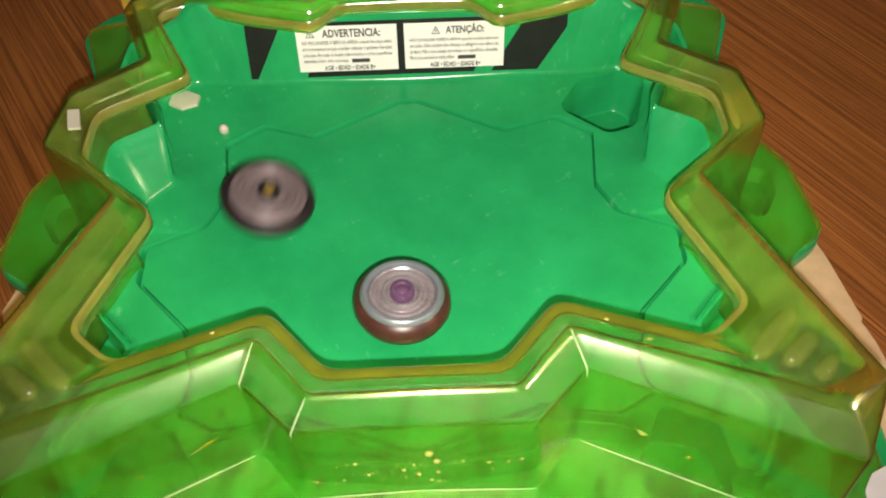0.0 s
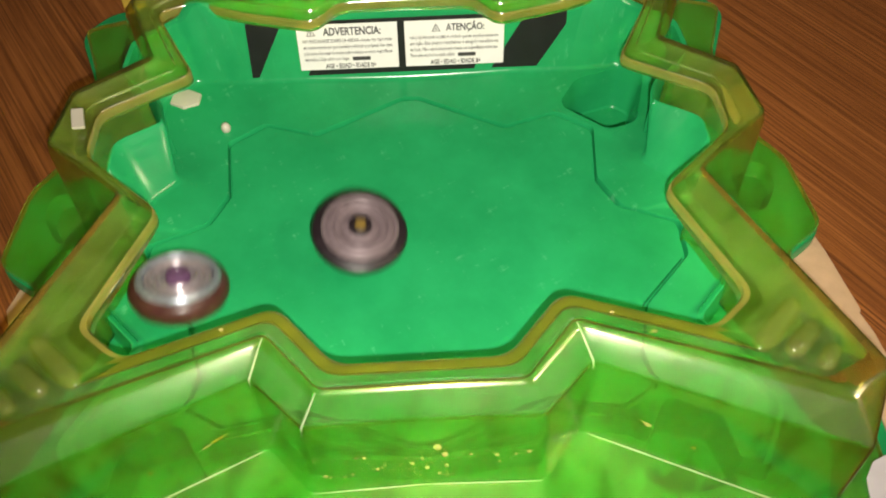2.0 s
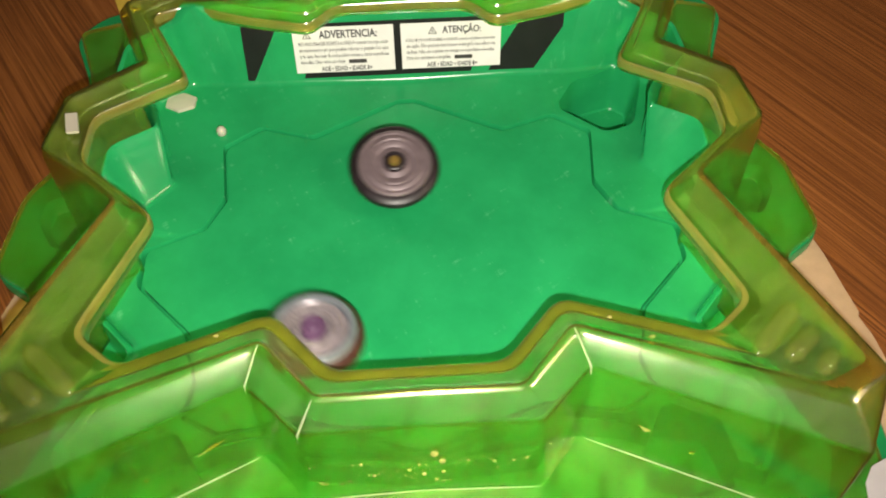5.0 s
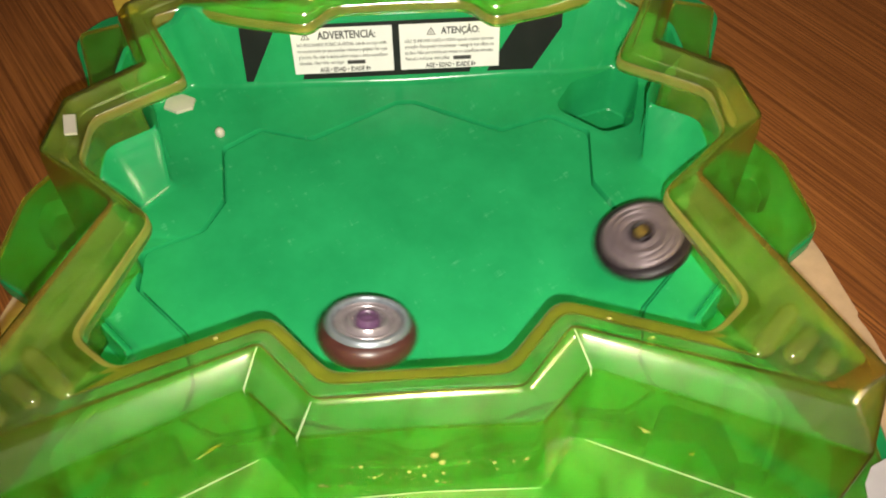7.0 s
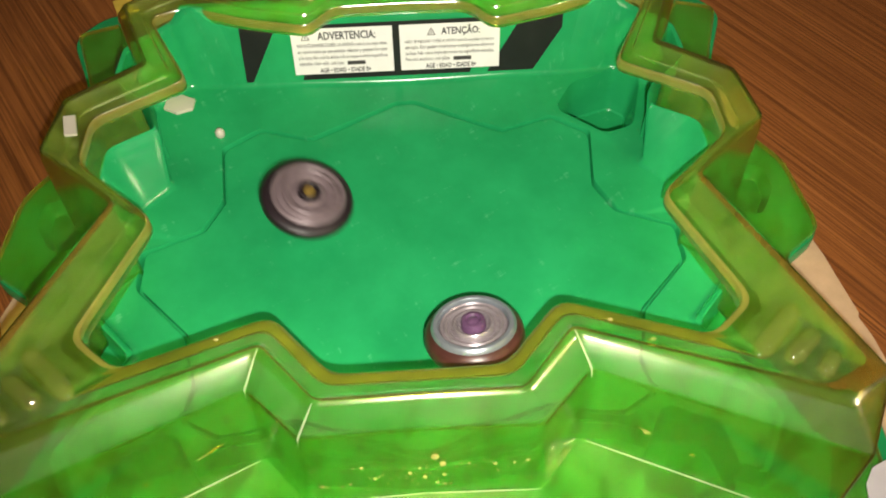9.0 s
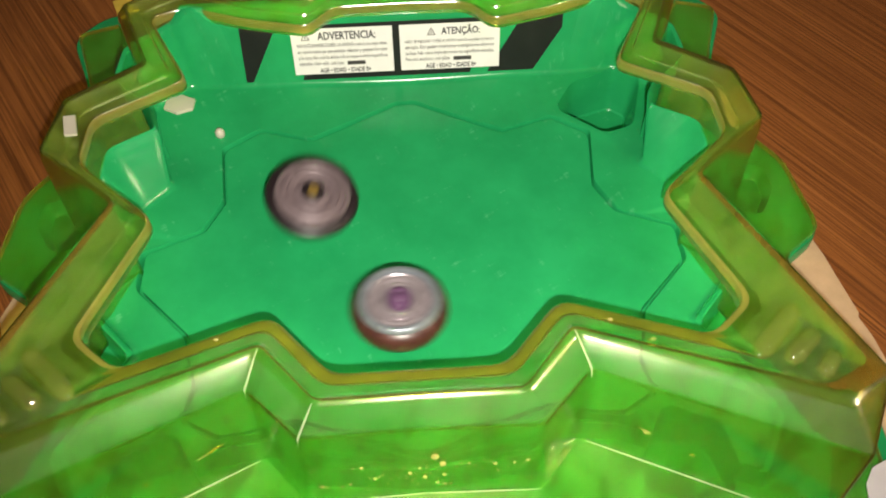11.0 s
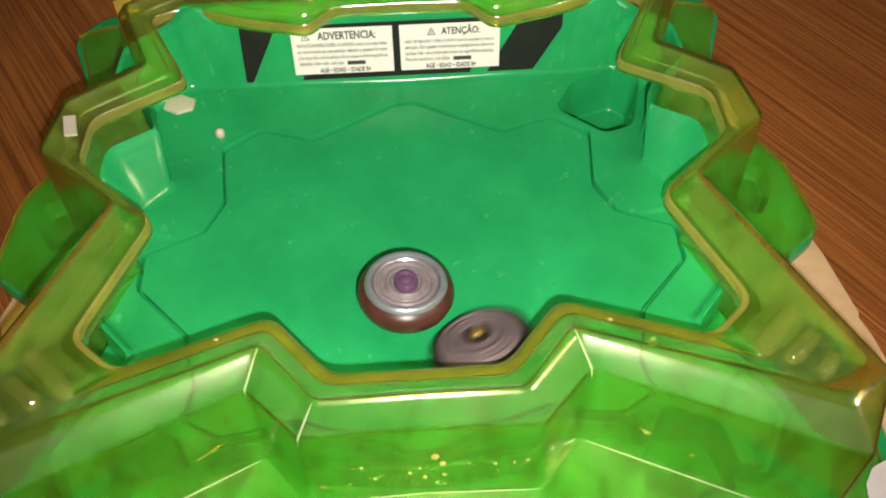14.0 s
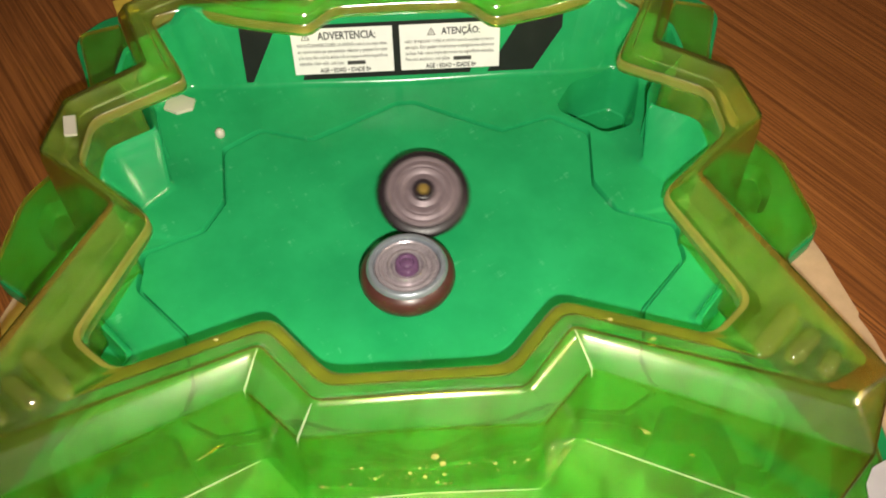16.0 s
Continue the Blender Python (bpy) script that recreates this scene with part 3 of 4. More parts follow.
TEXTS = (
    (-0.0347, "ADVERTENCIA:", ("NO INCLINARSE SOBRE LA ARENA cuando los tops están", "en movimiento ya que pueden rebotar y golpear los ojos", "y la cara. No usar la arena sobre mesas u otras superficies", "elevadas. Usar sólo con tops"), 0.0335, -0.004),
    (0.0278, "ATENÇÃO:", ("NÃO SE INCLINE SOBRE A ARENA quando os piões estiverem", "em ação. Eles podem ricochetear e atingi-lo nos olhos ou", "na face. Não use a arena em mesas ou superfícies elevadas.", "Para uso exclusivo com piões"), 0.0225, 0.0075),
)
for mid_u, title, lines, title_w, shift in TEXTS:
    w = 0.0292
    label = part("warning_label", wall_patch([(mid_u - w, 0.0388), (mid_u + w, 0.0388), (mid_u + w, 0.0117), (mid_u - w, 0.0117)], 0.0006), PAPER, arena, "white printed warning label", 0)
    lettering("title", title, mid_u + 0.004 + shift * 0.3, 0.0345, title_w, 0.0048 if title[0] == "A" and "Ç" not in title else 0.0062, INK, label, 0.0008)
    for k, words in enumerate(lines):
        full = 0.0520 if k < 3 else 0.0520 * len(words) / 56
        start = mid_u - 0.0262
        lettering("small_print", words, start + full / 2, 0.0288 - 0.0036 * k, full, 0.0028, INK_SOFT, label, 0.0008)
    part("print_bar", wall_patch([(mid_u + 0.002, 0.0190), (mid_u + 0.0125, 0.0190), (mid_u + 0.0125, 0.0168), (mid_u + 0.002, 0.0168)], 0.0008), INK_SOFT, label, "", 0)
    lettering("age_line", "AGE • EDAD • IDADE 8+", mid_u + 0.0005, 0.0139, 0.0300, 0.0029, INK, label, 0.0008)
    tri = mid_u - 0.0175 + shift * 0.9
    part("warning_sign", wall_patch([(tri - 0.0026, 0.0322), (tri + 0.0026, 0.0322), (tri, 0.0368)], 0.0008), INK_SOFT, label, "", 0)
    part("warning_sign", wall_patch([(tri - 0.0018, 0.0327), (tri + 0.0018, 0.0327), (tri, 0.0358)], 0.0009), PAPER, label, "", 0)
    part("warning_sign", wall_patch([(tri - 0.0003, 0.0331), (tri + 0.0003, 0.0331), (tri + 0.0003, 0.0347), (tri - 0.0003, 0.0347)], 0.0010), INK_SOFT, label, "", 0)

# ---------------------------------------------------------------- fittings of the arena
hexagon = [(-0.1322 + 0.0096 * math.cos(radians(60 * k + 26)), 0.1092 + 0.0076 * math.sin(radians(60 * k + 26))) for k in range(6)]
part("hexagonal_plug", prism(hexagon, -0.001, 0.0066, 0.0005), WHITE, arena, "pale hexagonal plastic plug", 25)
part("ball_stud", lathe([(0, 0.0125), (0.0013, 0.0121), (0.0024, 0.0108), (0.0028, 0.0090), (0.0024, 0.0072), (0.0016, 0.0060), (0.0016, 0.002), (0, 0.002)], 24), WHITE, arena, "small white round stud").location = (-0.1062, 0.0842, -0.0036)
part("stud_seat", lathe([(0.0026, 0.002), (0.0032, 0.0062), (0.0042, 0.0062), (0.0056, 0.0035)], 24), GREEN, arena).location = (-0.1062, 0.0842, -0.0036)


def bar(a, c, r, z0, z1):
    """A rounded rib from a to c, lying on the rim."""
    bm = bmesh.new()
    p, q = Vector(a), Vector(c)
    u = (q - p).normalized()
    v = Vector((-u.y, u.x))
    rings = []
    n = 10
    for t, k in ((0, 0.35), (0.08, 0.8), (0.2, 1), (0.8, 1), (0.92, 0.8), (1, 0.35)):
        m = p.lerp(q, t)
        rings.append([bm.verts.new((m.x + v.x * r * k * math.cos(math.pi * i / n), m.y + v.y * r * k * math.cos(math.pi * i / n), z0 + (z1 - z0) * k * math.sin(math.pi * i / n))) for i in range(n + 1)])
    for e, f in zip(rings, rings[1:]):
        for i in range(n):
            bm.faces.new((e[i], e[i + 1], f[i + 1], f[i]))
    bm.faces.new(rings[0][::-1])
    bm.faces.new(rings[-1])
    return bm


for side in (1, -1):
    for a, c, r in (((0.1535, -0.0785), (0.1310, -0.1005), 0.0042), ((0.1575, -0.0905), (0.1425, -0.1035), 0.0040), ((0.1620, -0.1005), (0.1530, -0.1105), 0.0036)):
        part("rib", bar((a[0] * side, a[1]), (c[0] * side, c[1]), r, 0.0535, 0.0580), RIB, arena, "pale clear raised rib")

# raised clear mark on the front panel: a broken row of small bumps
# glint yellow put into the colour, for bumps, pips and streaks
SPARKLE = clear_plastic("clear_glint_yellow", (1.0, 0.95, 0.60), (1.0, 0.93, 0.42), 0.07, 0.25, 0.45)
rng = random.Random(4)
marks = []
for k in range(46):
    u = -0.046 + 0.092 * (k + rng.random() * 0.8) / 46
    s = 0.45 + 0.4 * rng.random()
    marks.append((u, s, 0.0004 + 0.0006 * rng.random() ** 2))
marks += [(0.0045, 0.38, 0.0018), (0.0075, 0.50, 0.0015), (-0.006, 0.62, 0.0010), (0.000, 0.70, 0.0011), (0.008, 0.68, 0.0010), (-0.0425, 0.75, 0.0013), (0.042, 0.52, 0.0011)]
for u, s, r in marks:
    bm = bmesh.new()
    bmesh.ops.create_icosphere(bm, subdivisions=2, radius=r)
    y, z = -0.1184 - 0.0054 * s, 0.0465 - 0.0540 * s
    for vert in bm.verts:
        vert.co = (vert.co.x + u, vert.co.y * 0.6 + y - 0.0009, vert.co.z + z)
    part("raised_bump", bm, SPARKLE, rim)

# yellow pips added for the lamp's glints on the lip and low front panels
for x, y, z, r in ((-0.0796, -0.0781, 0.0535, 0.0011), (0.0777, -0.0794, 0.0535, 0.0011), (0.0925, -0.0902, 0.0545, 0.0013), (0.0906, -0.0909, 0.0545, 0.0008), (0.0940, -0.1112, 0.0120, 0.0012), (0.1133, -0.1195, 0.0060, 0.0013), (-0.0866, -0.1054, 0.0120, 0.0010), (-0.0890, -0.1069, 0.0120, 0.0009), (-0.1164, -0.1162, 0.0040, 0.0013)):
    bm = bmesh.new()
    bmesh.ops.create_icosphere(bm, subdivisions=2, radius=r * 0.7)
    for vert in bm.verts:
        vert.co = (vert.co.x * 1.5 + x, vert.co.y + y, vert.co.z * 0.6 + z)
    part("glint_pip", bm, SPARKLE, rim, "small yellow pip standing for a glint")

# clear panels under the lip in the rear bays, standing on the green wall
for side in (1, -1):
    bm = bmesh.new()
    line = [(0.1345, 0.0638), (0.1500, 0.0546), (0.1540, 0.0512), (0.1548, 0.0470), (0.1548, 0.0255)]
    rings = [[bm.verts.new(((x + g) * side, y + g, z)) for x, y in line] for z, g in ((0.0298, 0), (0.0468, 0), (0.0468, 0.0010), (0.0298, 0.0010))]
    for a, c in zip(rings, rings[1:] + rings[:1]):
        for i in range(len(line) - 1):
            bm.faces.new((a[i], a[i + 1], c[i + 1], c[i]))
    bm.faces.new([r[0] for r in rings])
    bm.faces.new([r[-1] for r in rings][::-1])
    part("bay_panel", bm, SCUFFED, rim, "clear amber panel under the lip")

# rear corner: moulded block with its glint as pale colour, then amber tape
part("surface_patch", prism([(-0.1656, 0.0486), (-0.1600, 0.0490), (-0.1565, 0.0362), (-0.1623, 0.0359)], 0.0560, 0.0575), WHITE, arena, "small pale block standing for a glinting moulded block of the rim")
AMBER = plain("amber_tape", (0.55, 0.40, 0.06), 0.4, vary=0.12, scale=90)
part("surface_patch", prism([(-0.1660, 0.1555), (-0.1554, 0.1617), (-0.1495, 0.1455), (-0.1585, 0.1370)], 0.0440, 0.0448), AMBER, arena, "amber tape under the rim")

# ---------------------------------------------------------------- paper and card on the floor
card = tagged(link_mesh("card_sheet", prism([(0.17, 0.03), (0.2195, 0.03), (0.2265, 0.0), (0.2300, -0.026), (0.2318, -0.038), (0.2305, -0.0405), (0.2335, -0.052), (0.2360, -0.075), (0.2400, -0.12), (0.19, -0.12), (0.175, -0.05)][::-1], TABLE_Z + 0.0005, TABLE_Z + 0.0012), CARD, 0), "torn beige card sheet lying under the arena", "card")
card2 = tagged(link_mesh("card_sheet", prism([(-0.18, 0.02), (-0.214, 0.004), (-0.2185, -0.012), (-0.212, -0.03), (-0.205, -0.055), (-0.18, -0.05)], TABLE_Z + 0.0005, TABLE_Z + 0.0012), CARD, 0), "beige card edge showing under the arena", "card")
slip = tagged(link_mesh("paper_slip", prism([(0.1985, -0.1240), (0.2085, -0.1200), (0.2140, -0.1215), (0.2120, -0.1500), (0.1900, -0.1640), (0.1915, -0.1380), (0.1930, -0.1310)], -0.0142, -0.0134), SHEET, 0), "pale lilac paper slip on the arena's corner", "paper")
TAN = plain("tan_card", (0.24, 0.17, 0.11), 0.8, vary=0.15, scale=90)
part("surface_patch", prism([(0.1700, 0.0730), (0.1800, 0.0690), (0.1830, 0.0420), (0.1690, 0.0440)], 0.0300, 0.0306), TAN, arena, "tan patch under the clear rim")


# pale beads added as the highlights on the clear front boxes' corner edges
HIGHLIGHT_EDGE = clear_plastic("clear_highlight_edge", (0.90, 0.94, 0.70), (0.78, 0.86, 0.66), 0.10, 0.45, 0.65)


def bead(points, r):
    """A thin rounded bead along a line of points."""
    bm = bmesh.new()
    rings = []
    for k, p in enumerate(points):
        u = (points[min(k + 1, len(points) - 1)] - points[max(k - 1, 0)]).normalized()
        s = u.cross(Vector((0.3, 0.4, 0.87))).normalized()
        w = u.cross(s)
        q = r * (0.4 if k in (0, len(points) - 1) else 1)
        rings.append([bm.verts.new(p + s * q * math.cos(2 * math.pi * i / 8) + w * q * math.sin(2 * math.pi * i / 8)) for i in range(8)])
    for a, c in zip(rings, rings[1:]):
        for i in range(8):
            bm.faces.new((a[i], a[(i + 1) % 8], c[(i + 1) % 8], c[i]))
    bm.faces.new(rings[0][::-1])
    bm.faces.new(rings[-1])
    return bm


def side_point(i, t, z):
    return Vector((*lerp(RIDGE[i], FOOT[i][:2], t), z))


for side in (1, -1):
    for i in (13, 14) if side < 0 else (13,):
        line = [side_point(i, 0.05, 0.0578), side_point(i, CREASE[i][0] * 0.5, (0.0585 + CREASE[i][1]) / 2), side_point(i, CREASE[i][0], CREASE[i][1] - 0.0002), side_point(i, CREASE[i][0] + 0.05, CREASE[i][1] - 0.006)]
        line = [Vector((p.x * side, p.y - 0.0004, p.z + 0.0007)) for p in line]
        part("corner_highlight", bead(line, 0.00050), HIGHLIGHT_EDGE, rim, "pale bead as the highlight on a corner edge")


# highlight along the front foot edge as added pale beads, then two glint streaks
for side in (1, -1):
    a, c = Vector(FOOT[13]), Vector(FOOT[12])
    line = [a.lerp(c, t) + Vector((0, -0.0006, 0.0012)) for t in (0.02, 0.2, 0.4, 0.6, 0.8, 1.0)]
    part("foot_highlight", bead([Vector((p.x * side, p.y, p.z)) for p in line], 0.00045), HIGHLIGHT_EDGE, rim, "pale bead as the highlight on the foot edge")
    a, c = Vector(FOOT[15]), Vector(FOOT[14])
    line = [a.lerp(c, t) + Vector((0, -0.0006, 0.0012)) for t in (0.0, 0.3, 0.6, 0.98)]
    part("foot_highlight", bead([Vector((p.x * side, p.y, p.z)) for p in line], 0.00035), HIGHLIGHT_EDGE, rim, "pale bead as the highlight on the foot edge")
# yellow beads added in place of glint streaks in the plastic
part("glint_streak", bead([Vector((-0.0928, -0.1120, 0.0140)), Vector((-0.0882, -0.1078, 0.0140)), Vector((-0.0830, -0.1044, 0.0140))], 0.0007), SPARKLE, rim, "yellow bead standing for a glint streak")
part("glint_streak", bead([Vector((0.0910, -0.1085, 0.0140)), Vector((0.0929, -0.1109, 0.0140)), Vector((0.0954, -0.1128, 0.0140))], 0.0007), SPARKLE, rim, "yellow bead standing for a glint streak")


def whirl(i, x, y, lean_x, lean_y):
    """A top's pose: its tip on the dish, its axis leaning by so many degrees to the east and to the north, turned on by 70 degrees a row."""
    axis = Vector((-lean_y, lean_x, 0))
    lean = Matrix.Rotation(radians(axis.length), 4, axis.normalized()) if axis.length > 1e-4 else Matrix.Identity(4)
    return Matrix.Translation((x, y, dish(math.hypot(x, y + 0.008)))) @ lean @ Matrix.Rotation(radians(-70 * i), 4, "Z")


def motions():
    walk(silver, [(t, whirl(i, *row)) for i, (t, *row) in enumerate((
        (0, -0.0066, -0.0465, 3.3, 5.5), (0.1, -0.0022, -0.0418, 1.4, 4.3), (0.2, -0.0024, -0.0358, 0.0, 2.9), (0.3, -0.0089, -0.0287, 0.8, 2.0),
        (0.4, -0.0150, -0.0297, 2.9, 2.7), (0.5, -0.0215, -0.0280, 5.0, 3.0), (0.6, -0.0232, -0.0333, 3.9, 3.1), (0.7, -0.0185, -0.0360, 2.2, 2.9),
        (0.8, -0.0238, -0.0529, 2.9, 4.9), (0.9, -0.0193, -0.0669, 4.4, 10.7), (1, -0.0050, -0.0693, 4.8, 15.1), (1.1, 0.0245, -0.0671, -0.8, 10.7),
        (1.2, 0.0522, -0.0547, -6.3, 5.1), (1.3, 0.0605, -0.0329, -7.3, 2.5), (1.4, 0.0755, 0.0237, -7.3, 0.6), (1.5, 0.0670, 0.0713, -4.0, 2.1),
        (1.6, 0.0325, 0.0664, -2.6, -3.7), (1.7, -0.0103, 0.0403, 1.2, -6.3), (1.8, -0.0615, 0.0222, 7.4, -4.1), (1.9, -0.0837, -0.0072, 8.0, 7.7),
        (2, -0.1137, -0.0420, 6.8, 18.9), (2.1, -0.0895, -0.0705, 6.7, 13.3), (2.2, -0.0380, -0.0981, 3.6, 8.2), (2.3, 0.0016, -0.0985, -0.2, 9.0),
        (2.4, 0.0301, -0.0857, -10.2, 10.2), (2.5, 0.0520, -0.0625, -19.7, 9.4), (2.6, 0.0563, -0.0423, -13.5, 5.3), (2.7, 0.0511, -0.0218, -6.1, 1.2),
        (2.8, 0.0438, -0.0091, -5.3, -0.3), (2.9, 0.0313, -0.0034, -2.5, 2.1), (3, 0.0166, 0.0029, 0.6, 4.5), (3.1, 0.0050, -0.0001, 0.7, 1.7),
        (3.2, -0.0065, -0.0054, 0.8, -0.8), (3.3, -0.0145, -0.0120, 1.7, 0.0), (3.4, -0.0218, -0.0240, 1.3, 3.5), (3.5, -0.0321, -0.0401, 1.1, 7.5),
        (3.6, -0.0316, -0.0576, 2.4, 7.5), (3.7, -0.0197, -0.0819, 2.4, 8.4), (3.8, -0.0055, -0.0929, 0.6, 9.0), (3.9, 0.0143, -0.0940, -1.5, 8.9),
        (4, 0.0468, -0.0899, -4.6, 7.7), (4.1, 0.0786, -0.0720, -7.2, 5.5), (4.2, 0.0931, -0.0492, -8.4, 3.3), (4.35, 0.0780, 0.0213, -8.3, -3.5),
        (4.5, 0.0267, 0.0587, -3.2, -8.4), (4.65, -0.0311, 0.0508, 3.7, -7.5), (4.8, -0.0648, 0.0080, 7.8, -2.4), (4.95, -0.0596, -0.0435, 7.2, 3.8),
        (5.1, -0.0212, -0.0758, 2.5, 7.7), (5.25, 0.0278, -0.0723, -3.3, 7.2), (5.4, 0.0603, -0.0357, -7.2, 2.8), (5.55, 0.0577, 0.0134, -6.9, -3.0),
        (5.7, 0.0208, 0.0468, -2.5, -7.1), (5.85, -0.0296, 0.0444, 3.6, -6.8), (6, -0.0640, 0.0062, 7.7, -2.2), (6.15, -0.0611, -0.0459, 7.3, 4.1),
        (6.3, -0.0217, -0.0816, 2.6, 8.4), (6.4, -0.0142, -0.0912, 1.6, 8.9), (6.5, -0.0026, -0.0919, 0.3, 9.0), (6.6, 0.0074, -0.0908, -0.8, 9.0),
        (6.7, 0.0157, -0.0810, -1.9, 8.3), (6.8, 0.0207, -0.0724, -2.5, 7.2), (6.9, 0.0050, -0.0685, 0.6, 15.1), (7, -0.0242, -0.0669, 5.4, 23.2),
        (7.1, -0.0353, -0.0576, 5.5, 13.7), (7.2, -0.0420, -0.0497, 5.0, 4.5), (7.3, -0.0459, -0.0397, 5.5, 3.3), (7.4, -0.0472, -0.0337, 10.7, 6.9),
        (7.5, -0.0506, -0.0204, 16.2, 9.6), (7.6, -0.0470, -0.0081, 10.7, 3.8), (7.7, -0.0376, 0.0006, 4.5, -1.5), (7.8, -0.0280, 0.0051, 3.4, -2.1),
        (7.9, -0.0157, 0.0088, 2.8, -4.3), (8, -0.0042, 0.0073, 2.2, -5.8), (8.1, 0.0094, 0.0035, -0.3, -3.6), (8.2, 0.0199, -0.0042, -2.4, -0.9),
        (8.3, 0.0268, -0.0143, -3.2, 0.3), (8.4, 0.0346, -0.0245, -11.7, 2.6), (8.5, 0.0402, -0.0356, -20.0, 5.1), (8.6, 0.0354, -0.0449, -11.8, 5.1),
        (8.7, 0.0263, -0.0527, -3.2, 4.9), (8.8, 0.0272, -0.0623, -3.3, 6.0), (8.9, 0.0316, -0.0669, -4.3, 12.1), (9, 0.0270, -0.0695, -4.2, 17.9),
        (9.1, 0.0203, -0.0650, -2.9, 11.9), (9.2, 0.0115, -0.0601, -1.4, 5.8), (9.35, 0.0461, -0.0299, -5.5, 2.1), (9.5, 0.0383, 0.0168, -4.6, -3.5),
        (9.65, -0.0067, 0.0359, 0.8, -5.7), (9.8, -0.0479, 0.0072, 5.7, -2.3), (9.95, -0.0454, -0.0443, 5.4, 3.9), (10.1, 0.0006, -0.0698, -0.1, 6.9),
        (10.25, 0.0467, -0.0438, -5.6, 3.8), (10.4, 0.0484, 0.0086, -5.8, -2.5), (10.55, 0.0056, 0.0363, -0.7, -5.8), (10.7, -0.0373, 0.0148, 4.5, -3.2),
        (10.85, -0.0397, -0.0288, 4.8, 2.0), (11, -0.0078, -0.0483, 0.9, 4.4), (11.15, 0.0165, -0.0317, -2.0, 2.4), (11.3, 0.0049, -0.0139, -0.6, 0.2),
        (11.4, 0.0125, -0.0090, -0.7, -2.1), (11.5, 0.0190, -0.0052, -0.7, -4.4), (11.6, 0.0250, -0.0087, -2.3, -2.2), (11.7, 0.0289, -0.0121, -3.6, 0.0),
        (11.8, 0.0295, -0.0169, -3.7, 0.6), (11.9, 0.0232, -0.0288, -3.1, 9.7), (12, 0.0078, -0.0399, -1.3, 18.7), (12.1, -0.0116, -0.0379, 1.4, 10.9),
        (12.2, -0.0274, -0.0493, 3.6, 4.9), (12.3, -0.0319, -0.0469, 4.3, 4.7), (12.4, -0.0278, -0.0381, 4.7, 2.7), (12.5, -0.0127, -0.0326, 3.6, 1.1),
        (12.6, 0.0009, -0.0310, 0.8, 1.8), (12.7, 0.0145, -0.0299, -2.0, 2.5), (12.8, -0.0021, 0.0000, 0.3, -1.7), (12.9, -0.0148, 0.0177, 2.8, -5.1),
        (13, -0.0170, 0.0221, 3.8, -6.5), (13.1, -0.0151, 0.0075, 2.9, -3.7), (13.2, -0.0056, -0.0132, 0.8, 0.2), (13.3, 0.0016, -0.0256, -0.2, 2.1),
        (13.4, -0.0098, -0.0338, 5.8, 7.9), (13.5, -0.0208, -0.0339, 11.8, 12.4), (13.6, -0.0174, -0.0402, 7.0, 9.0), (13.7, -0.0139, -0.0397, 2.2, 4.4),
        (13.8, -0.0103, -0.0422, 1.7, 4.9), (13.9, -0.0060, -0.0420, 1.9, 6.3), (14, -0.0054, -0.0403, 2.8, 7.5), (14.1, -0.0056, -0.0294, 1.9, 4.3),
        (14.2, 0.0016, -0.0269, -0.3, 2.5), (14.3, 0.0052, -0.0307, -0.9, 3.2), (14.4, -0.0012, -0.0351, 3.8, 6.8), (14.5, -0.0070, -0.0337, 8.4, 9.4),
        (14.6, -0.0048, -0.0314, 4.4, 6.2), (14.7, 0.0015, -0.0282, -0.3, 2.8), (14.8, 0.0015, -0.0293, -0.3, 3.0), (14.9, -0.0041, -0.0268, 5.4, 2.8),
        (15, -0.0089, -0.0267, 10.8, 3.0), (15.1, -0.0050, -0.0232, 5.5, 2.2), (15.2, -0.0011, -0.0232, 0.2, 1.9), (15.3, 0.0017, -0.0246, -0.3, 2.2),
        (15.4, 0.0038, -0.0280, -3.7, 7.9), (15.5, 0.0039, -0.0324, -6.7, 13.8), (15.6, 0.0035, -0.0338, -3.6, 8.9), (15.7, 0.0014, -0.0305, -0.2, 3.2),
        (15.8, -0.0024, -0.0314, 0.4, 3.4), (15.9, -0.0013, -0.0325, -0.3, 3.4), (16, -0.0030, -0.0288, -0.5, 2.5),
    ))])
